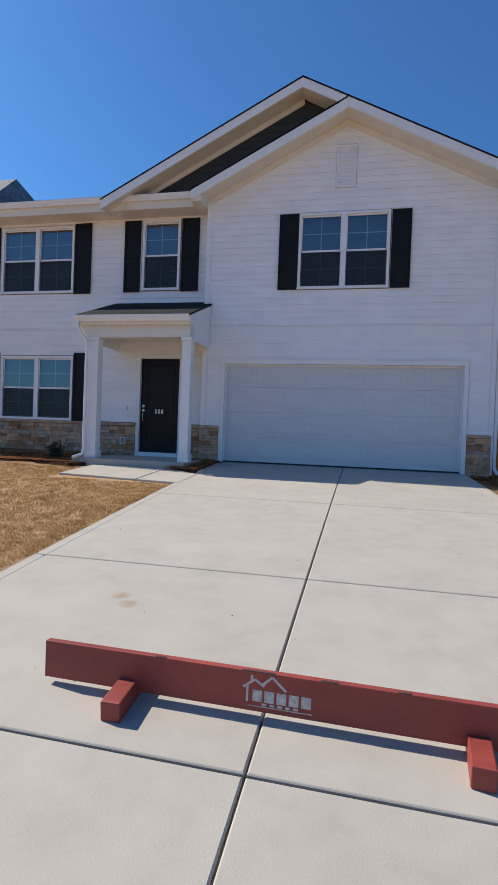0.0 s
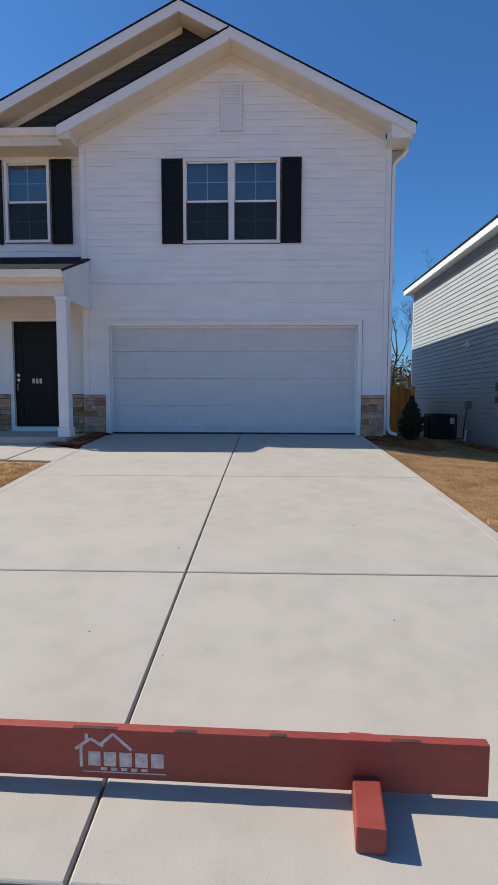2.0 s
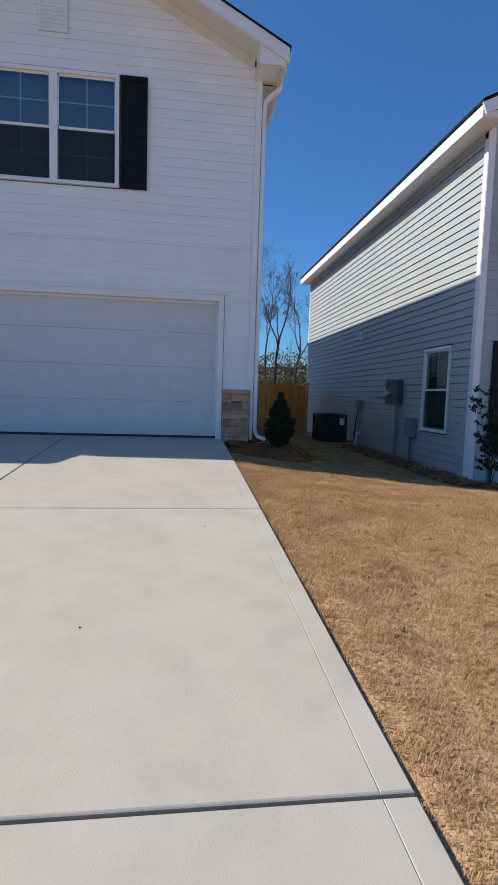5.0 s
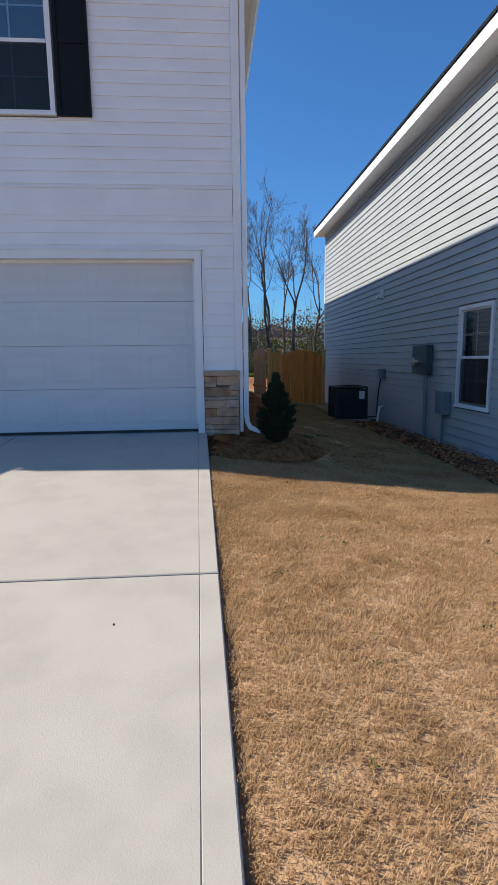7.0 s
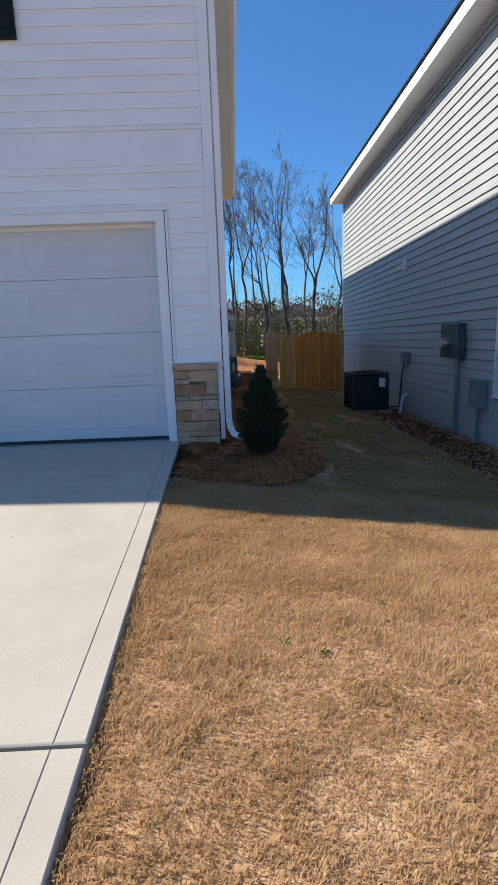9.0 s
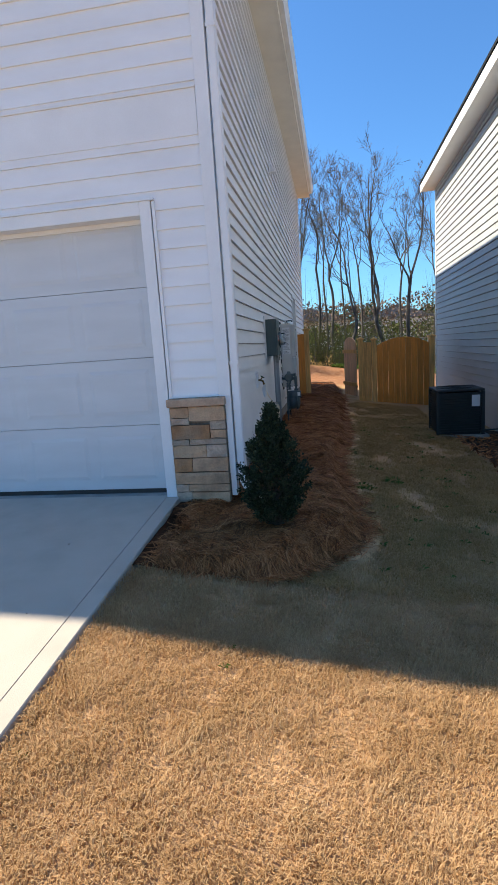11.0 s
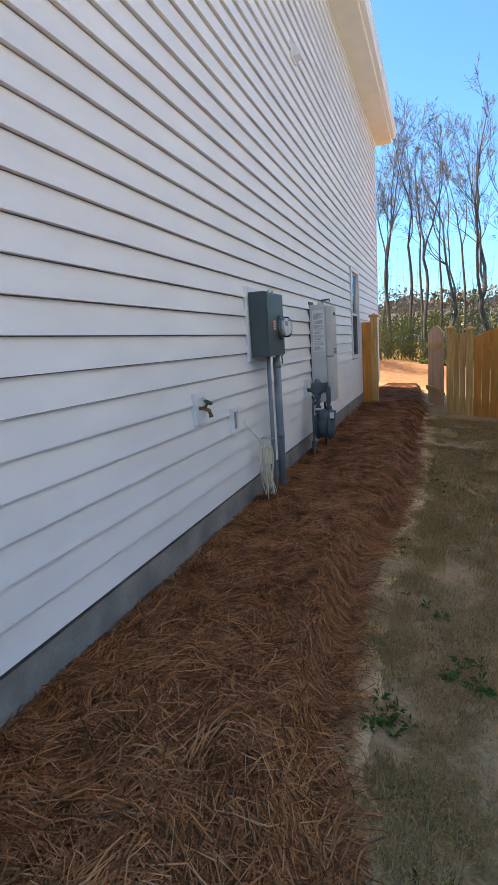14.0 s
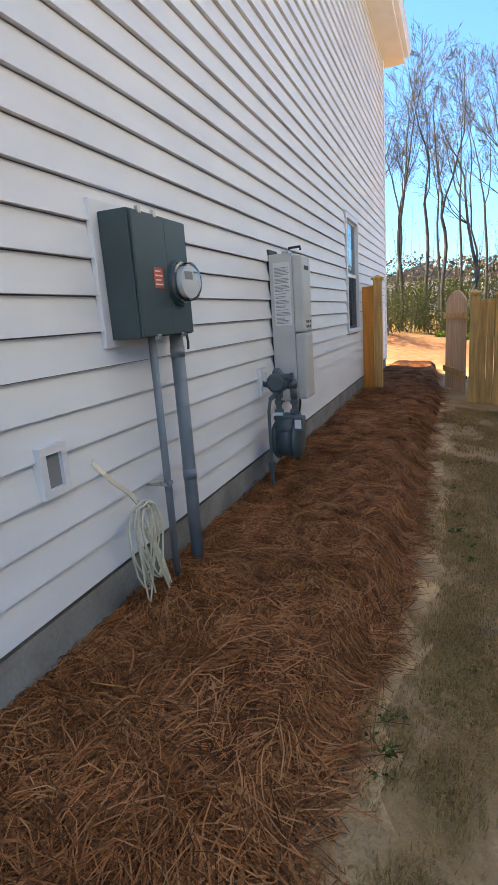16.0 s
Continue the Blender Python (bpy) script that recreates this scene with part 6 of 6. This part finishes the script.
TREES = [(3.45, 23.0, 11.6, (-0.10, 0), 1, 0.125, 0.31, 3, 0.35), (4.55, 23.4, 11.2, (0.02, 0), 2, 0.095, 0.48, 3, 0.12), (2.05, 22.6, 9.6, (-0.12, 0), 3, 0.10, 0.28, 2, 0.3),
         (0.95, 22.8, 10.8, (-0.05, 0), 4, 0.075, 0.45, 2, 0.25), (0.15, 24.0, 11.2, (0.02, 0), 5, 0.07, 0.5, 2, 0.15), (1.5, 26.0, 11.4, (0.0, 0), 6, 0.055, 0.55, 2, 0.1),
         (-0.7, 23.5, 11.0, (0.02, 0), 7, 0.08, 0.45, 3, 0.2), (6.1, 25.0, 10.6, (0.05, 0), 8, 0.09, 0.45, 3, 0.2), (-2.4, 24.5, 11.0, (0.04, 0), 9, 0.10, 0.45, 3, 0.2),
         (8.0, 26.5, 12.0, (-0.03, 0), 10, 0.11, 0.42, 3, 0.2), (2.7, 31.0, 11.5, (0, 0), 12, 0.07, 0.6, 2, 0.15), (0.5, 32.0, 11.5, (0, 0), 13, 0.07, 0.6, 2, 0.15),
         (5.3, 32.0, 12.0, (0, 0), 14, 0.08, 0.55, 2, 0.15), (-1.6, 30.0, 11.5, (0.06, 0), 17, 0.07, 0.55, 2, 0.2), (-4.6, 27.0, 12.0, (0, 0), 11, 0.11, 0.45, 3, 0.2)]
for tx, ty, tall, ln, sd, r0, fk, nl, sw in TREES:
    bare_tree(tx, ty, tall * 0.84, ln, sd, r0, fk, nl, sw * 1.5)


def thicket(x, y, w, h, n, seed, material, size, name, label):
    """An uneven leafy bush: leaves on many stems."""
    g = ground_z(x, y)
    th = thing(name, (x, y, g), label, "bush", "woodland bushes")
    r = random.Random(seed)
    bm = bmesh.new()
    tips = []
    for k in range(26):
        a = Vector((x + r.gauss(0, w * 0.25), y + r.gauss(0, 0.5), g - 0.05))
        b = a + Vector((r.gauss(0, w * 0.22), r.gauss(0, 0.4), h * r.uniform(0.35, 1.0)))
        tube(bm, [a, a.lerp(b, 0.5) + Vector((r.gauss(0, 0.1), 0, 0)), b], [0.02, 0.012, 0.005], 4, False)
        tips.append((a, b))
    part("branchwork", bm, TWIG, th)
    def pick():
        a, b = tips[r.randrange(len(tips))]
        t = r.uniform(0.1, 1.05)
        return a.lerp(b, t) + Vector((r.gauss(0, 0.15), r.gauss(0, 0.15), r.gauss(0, 0.11))), Vector((0, 0, 0.3))
    v, f = leaf_cloud(r, n, pick, size)
    raw("foliage", v, f, material, th)


rb = random.Random(77)
for k in range(30):
    tx = -6 + k * 0.62 + rb.uniform(-0.3, 0.3)
    ty = rb.uniform(16.6, 22.5)
    thicket(tx, ty, 1.6, rb.uniform(0.9, 2.3), 3600, 100 + k, BUSH, 0.042, "woodland_bush", "tangled evergreen bush at the wood's edge")
for k, (tx, ty, h) in enumerate(((2.3, 24.5, 4.6), (4.2, 27, 4.0), (-0.6, 29, 5.5), (6.0, 29, 5.0), (3.2, 33, 5.5), (8.2, 33, 6.0))):
    thicket(tx, ty, 2.6, h, 2400, 300 + k, BUSH, 0.036, "understorey_tree", "thin budding understorey tree")

# far wood line and houses beyond it
def far_band(name, y, x0, x1, h0, h1, n, size, material, seed, label):
    r = random.Random(seed)
    def pick():
        x = r.uniform(x0, x1)
        top = h0 + (h1 - h0) * (0.5 + 0.5 * noise.noise((x * 0.12, seed, 0))) * (0.6 + 0.4 * noise.noise((x * 0.6, seed, 4)))
        return Vector((x, y + r.gauss(0, 3), 0.2 + top * r.random() ** 0.7)), Vector((0, 0, 0.2))
    v, f = leaf_cloud(r, n, pick, size)
    return tagged(raw(name, v, f, material), label, "woods", kind="stuff")


far_band("far_pines", 95, -70, 90, 3, 12, 16000, 0.75, PINEFAR, 1, "distant dark pines beyond the lots")
far_band("far_bare_woods", 60, -45, 65, 4, 9, 16000, 0.30, FARWOOD, 2, "distant bare woodland in brown haze of twigs")
far_band("brush", 40, -25, 40, 1.2, 4.5, 14000, 0.22, BUSH, 3, "tangled brush deep in the wood")
for k, (hx, hy) in enumerate(((-2.0, 66), (9.5, 72))):
    th = thing("distant_house", (hx, hy, 0), "distant pale house seen through the trees", "house", "distant houses")
    block("wall", th, SIDING, hx - 5, hx + 5, hy, hy + 8, -0.5, 3.9)
    bm = bmesh.new()
    prism(bm, [(hx - 5.4, 3.9), (hx, 5.8), (hx + 5.4, 3.9)], hy - 0.4, hy + 8.4, "y")
    part("roof", bm, GREYROOF, th)
    for wx in (-3, 0, 3):
        block("window", th, DARKMETAL, hx + wx - 0.5, hx + wx + 0.5, hy - 0.03, hy - 0.002, 1.9, 3.2)


# ---- loose straw and grass ----
def strands(name, rng, n, place, length, width, material, label, arc=0.02, lift=0.0, category="ground cover", lie=None):
    """Thin bent ribbons lying on the ground."""
    verts, faces = [], []
    for _ in range(n):
        hit = place()
        if hit is None:
            continue
        x, y, zf = hit
        z0 = zf(x, y)
        a = rng.uniform(0, 6.283)
        way = lie(x, y) if lie else None
        if way is not None:
            a = way + rng.gauss(0, 0.55)
        L = length * rng.uniform(0.55, 1.25) * (1.0 if way is None else 0.8)
        hug = 0.55 if way is None else 0.92
        w = width * rng.uniform(0.7, 1.3)
        bend = rng.gauss(0, 0.38)
        rise = rng.uniform(0.0, arc) + lift
        for k in (-1, 0, 1):
            ang = a + bend * k
            px = x + math.cos(ang) * L * 0.5 * k
            py = y + math.sin(ang) * L * 0.5 * k
            pz = hug * zf(px, py) + (1 - hug) * z0 + 0.006 + (rise if k == 0 else rng.uniform(-0.006, arc * 0.9))
            sx, sy = -math.sin(a) * w, math.cos(a) * w
            verts += [(px - sx, py - sy, pz), (px + sx, py + sy, pz + w * 0.6)]
        i = len(verts) - 6
        faces += [(i, i + 1, i + 3, i + 2), (i + 2, i + 3, i + 5, i + 4)]
    return tagged(raw(name, verts, faces, material), label, category, kind="stuff")


rs = random.Random(31)


def bed_z(x, y):
    return mulch_z(max(min(x, edge_x(y) + 0.03), 0.01 if y > 0 else -0.34), y)


def straw_bundles(name, rng, n, y0, y1, crowd, needles, material, label):
    """Needles in sheaves: each sheaf shares a heading, a curl and a height in the heap."""
    verts, faces = [], []
    for _ in range(n):
        y = y0 + (y1 - y0) * rng.random() ** crowd
        e = edge_x(y) + 0.02 + 0.05 * noise.noise((y * 3, 0, 9))
        lo = -0.20 if y < -0.02 else 0.02
        x = lo + (e - lo) * rng.random() ** 0.9
        head = 3.0 * noise.noise((x * 1.7, y * 1.7, 11)) * math.pi + rng.gauss(0, 0.7) if rng.random() < 0.35 else rng.uniform(0, 6.283)
        if e - x < 0.16 and y > -0.8 and rng.random() < 0.5:
            head = rng.gauss(0.5, 0.6) * rng.choice((-1, 1)) + math.pi / 2
        curl, high = rng.gauss(0, 1.5), 0.004 + 0.034 * rng.random() ** 1.5
        tip = rng.gauss(0, 0.030)
        length = 0.21 * rng.uniform(0.75, 1.2)
        for k in range(rng.randrange(needles - 4, needles + 5)):
            L = length * rng.uniform(0.7, 1.1)
            a = head + rng.gauss(0, 0.30)
            c = curl + rng.gauss(0, 0.7)
            off, slide = rng.gauss(0, 0.028), rng.gauss(0, 0.035)
            px, py = x - math.sin(head) * off + math.cos(head) * (slide - L / 2), y + math.cos(head) * off + math.sin(head) * (slide - L / 2)
            w = rng.uniform(0.0010, 0.0019)
            h0 = high + rng.uniform(-0.004, 0.008)
            i = len(verts)
            for q in range(4):
                t = q / 3
                ang = a + c * (t - 0.5)
                if q:
                    px, py = px + math.cos(ang) * L / 3, py + math.sin(ang) * L / 3
                z = bed_z(px, py) + h0 * (1 - 0.7 * abs(2 * t - 1)) + tip * (t - 0.3) * 0.6 + 0.004
                sx, sy = -math.sin(ang) * w, math.cos(ang) * w
                verts += [(px - sx, py - sy, z), (px + sx, py + sy, z + w * 0.8)]
            faces += [(i, i + 1, i + 3, i + 2), (i + 2, i + 3, i + 5, i + 4), (i + 4, i + 5, i + 7, i + 6)]
    return tagged(raw(name, verts, faces, material), label, "ground cover", kind="stuff")


straw_bundles("pine_straw", rs, 11500, -1.09, 6.0, 1.15, 9, STRAW, "loose reddish pine needles heaped in the bed")
straw_bundles("pine_straw", rs, 3200, 5.0, 12.6, 1.3, 8, STRAW, "loose reddish pine needles at the far end of the bed")


def on_front_bed():
    if rs.random() < 0.75:
        return rs.uniform(-12.5, -8.0), rs.uniform(-1.6, 0.2), lambda a, b: ground_z(a, b) + 0.07
    return rs.uniform(-6.0, -5.4), rs.uniform(-1.7, -0.1), lambda a, b: ground_z(a, b) + 0.06


strands("pine_straw", rs, 9000, on_front_bed, 0.17, 0.002, STRAW, "loose pine needles in the front beds", 0.03)


rg = random.Random(41)


def tufts(name, rng, n, place, height, width, material, label, each=8, spread=0.02, flop=0.9):
    """Matted grass: small tufts whose blades lean the same way, the lean drifting over the lawn."""
    verts, faces = [], []
    for _ in range(n):
        cx, cy = place()
        if cx is None:
            continue
        cz = ground_z(cx, cy)
        head = 4.0 * noise.noise((cx * 2.3, cy * 2.3, 21)) + rng.gauss(0, 0.9)
        tall = height * rng.uniform(0.5, 1.05) * (1.0 + 0.7 * noise.noise((cx * 4.3, cy * 4.3, 8)))
        for k in range(rng.randrange(each - 3, each + 4)):
            x, y = cx + rng.gauss(0, spread), cy + rng.gauss(0, spread)
            a = head + rng.gauss(0, 1.15)
            h, f, w = tall * rng.uniform(0.6, 1.3), rng.uniform(0.45, 1.0) * flop, width * rng.uniform(0.7, 1.4)
            dx, dy = math.cos(a), math.sin(a)
            i = len(verts)
            mx, my, mz = x + dx * h * f * 0.45, y + dy * h * f * 0.45, cz + h * (1 - f * 0.5) * 0.6
            verts += [(x - dy * w, y + dx * w, cz - 0.008), (x + dy * w, y - dx * w, cz - 0.008), (mx - dy * w * 0.8, my + dx * w * 0.8, mz),
                      (mx + dy * w * 0.8, my - dx * w * 0.8, mz), (x + dx * h * f, y + dy * h * f, cz + h * (1 - f) * 0.8 + 0.006)]
            faces += [(i, i + 1, i + 3, i + 2), (i + 2, i + 3, i + 4)]
    return tagged(raw(name, verts, faces, material), label, "grass", kind="stuff")


def off_beds(x, y):
    """Lawn clear of drive, straw bed and the grey house's mulch."""
    return not (x < -0.335 - 0.0185 * y or (y > -1.16 and x < edge_x(y) + 0.03) or (y > -0.9 and x < edge_x(y) + 0.13) or (y > -1.6 and x > 2.75))


def on_right_lawn():
    y, x = -8.5 + 8.7 * rg.random() ** 0.85, -0.33 + 4.3 * rg.random() ** 1.3
    return (x, y) if off_beds(x, y) else (None, None)


def on_near_lawn():
    y, x = rg.triangular(-8.2, -1.0, -2.4), -0.33 + 2.7 * rg.random() ** 1.15
    return (x, y) if off_beds(x, y) else (None, None)


tufts("dry_lawn_grass", rg, 25000, on_right_lawn, 0.050, 0.0017, BLADES, "dormant straw-coloured lawn grass in matted tufts")
tufts("dry_lawn_grass", rg, 18000, on_near_lawn, 0.044, 0.0014, BLADES, "dormant straw-coloured lawn grass beside the driveway")


def on_shaded_lawn():
    y, x = rg.uniform(-2.9, -0.5), -0.3 + 3.0 * rg.random()
    return (x, y) if off_beds(x, y) else (None, None)


tufts("dry_lawn_grass", rg, 9000, on_shaded_lawn, 0.050, 0.0016, BLADES, "dormant lawn grass in the shade of the house")


def on_left_lawn():
    y, x = rg.uniform(-9.0, -1.5), -5.31 - 6.5 * rg.random() ** 1.2
    if (y > -3.0 and -7.7 < x) or (y > -1.7):
        return None, None
    return x, y


tufts("dry_lawn_grass", rg, 26000, on_left_lawn, 0.05, 0.0022, SIDEBLADES, "dormant straw-coloured front lawn grass", 8, 0.03, 0.75)


def on_side_yard():
    y = -1.1 + 9.8 * rg.random() ** 1.35
    x = edge_x(y) + 0.05 + (2.7 - edge_x(y)) * rg.random() ** 1.15
    thin = 0.45 * smoothstep(0.30, 0.08, x - edge_x(y)) if y > -0.95 else 0.0
    if noise.noise((x * 1.9, y * 1.9, 0.5)) + 0.6 * noise.noise((x * 6, y * 6, 2.5)) + rg.gauss(0, 0.2) < -0.34 + 1.3 * thin:
        return None, None
    return x, y


tufts("side_yard_grass", rg, 38000, on_side_yard, 0.052, 0.0016, SIDEBLADES, "thin dormant grass in tufts between the houses")


def bare_strip():
    """Trodden pale soil along the outer edge of the straw bed."""
    verts, ys, cols = [], list(np.arange(-0.95, 9.0, 0.05)), 7
    for y in ys:
        wide = 0.21 + 0.13 * noise.noise((y * 1.9, 3, 0)) + 0.06 * noise.noise((y * 7, 5, 0)) - 0.15 * smoothstep(5.0, 9.0, y)
        wide = max(0.05, wide * smoothstep(-0.98, -0.6, y))
        for k in range(cols):
            x = edge_x(y) - 0.06 + (wide + 0.06) * k / (cols - 1)
            verts.append((x, y, ground_z(x, y) + (0.007 if 0 < k < cols - 1 else -0.012)))
    faces = [(j * cols + i, j * cols + i + 1, (j + 1) * cols + i + 1, (j + 1) * cols + i) for j in range(len(ys) - 1) for i in range(cols - 1)]
    ob = raw("bare_soil", verts, faces, SOIL)
    for p in ob.data.polygons:
        p.use_smooth = True
    tagged(ob, "pale bare soil along the edge of the straw bed", "soil", kind="structure")


bare_strip()


def weeds(seed, n, where, label):
    r = random.Random(seed)
    verts, faces = [], []
    for _ in range(n):
        x, y, s = where(r)
        if x < edge_x(y) + 0.04 and y > -1.2:
            continue
        z = ground_z(x, y)
        for k in range(r.randrange(5, 12)):
            a = r.uniform(0, 6.283)
            L, w = s * r.uniform(0.5, 1.2), s * r.uniform(0.06, 0.12)
            dx, dy = math.cos(a), math.sin(a)
            i = len(verts)
            verts += [(x, y, z), (x + dx * L * 0.5 - dy * w, y + dy * L * 0.5 + dx * w, z + L * 0.5), (x + dx * L, y + dy * L, z + L * r.uniform(0.1, 0.6)), (x + dx * L * 0.5 + dy * w, y + dy * L * 0.5 - dx * w, z + L * 0.48)]
            faces += [(i, i + 1, i + 2), (i, i + 2, i + 3)]
    tagged(raw("weeds", verts, faces, GREENBLADES), label, "weeds", kind="stuff")


weeds(1, 80, lambda r: (r.uniform(1.15, 2.4), -0.8 + 7 * r.random() ** 1.4, 0.045), "scattered green weeds in the side yard")
weeds(2, 30, lambda r: (r.uniform(-0.2, 2.6), r.uniform(-6.5, -1.3), 0.03), "a few green weeds in the dormant lawn")
weeds(3, 7, lambda r: (1.10 + r.gauss(0, 0.035), 2.70 + r.gauss(0, 0.07), 0.036), "clump of green weeds at the straw's edge")
weeds(5, 9, lambda r: (1.17 + r.gauss(0, 0.05), 1.06 + r.gauss(0, 0.07), 0.045), "clump of green weeds in the side yard")
weeds(6, 9, lambda r: (1.46 + r.gauss(0, 0.05), 1.5 + r.gauss(0, 0.08), 0.05), "spreading green weed in the thin turf")
weeds(4, 900, lambda r: (r.uniform(-3, 9), r.uniform(17.3, 19.8), 0.26), "green grass along the wood's edge")


def bark_chips():
    r = random.Random(52)
    verts, faces = [], []
    for _ in range(5200):
        x, y = r.uniform(2.72, 3.63), -1.6 + 6.6 * r.random() ** 1.4
        if r.random() < 0.3:
            x, y = r.uniform(3.0, 7.5), r.uniform(-1.75, -0.45)
        z = ground_z(x, y) + 0.045 + 0.03 * noise.noise((x * 4, y * 4, 7))
        a, L, w, t = r.uniform(0, 6.283), r.uniform(0.015, 0.045), r.uniform(0.004, 0.012), r.gauss(0, 0.010)
        dx, dy = math.cos(a), math.sin(a)
        i = len(verts)
        verts += [(x - dx * L - dy * w, y - dy * L + dx * w, z - t), (x - dx * L + dy * w, y - dy * L - dx * w, z - t + 0.004),
                  (x + dx * L + dy * w, y + dy * L - dx * w, z + t + 0.008), (x + dx * L - dy * w, y + dy * L + dx * w, z + t)]
        faces.append((i, i + 1, i + 2, i + 3))
    tagged(raw("bark_chips", verts, faces, STRAW), "coarse brown bark chips in the bed by the grey house", "mulch", kind="stuff")


bark_chips()
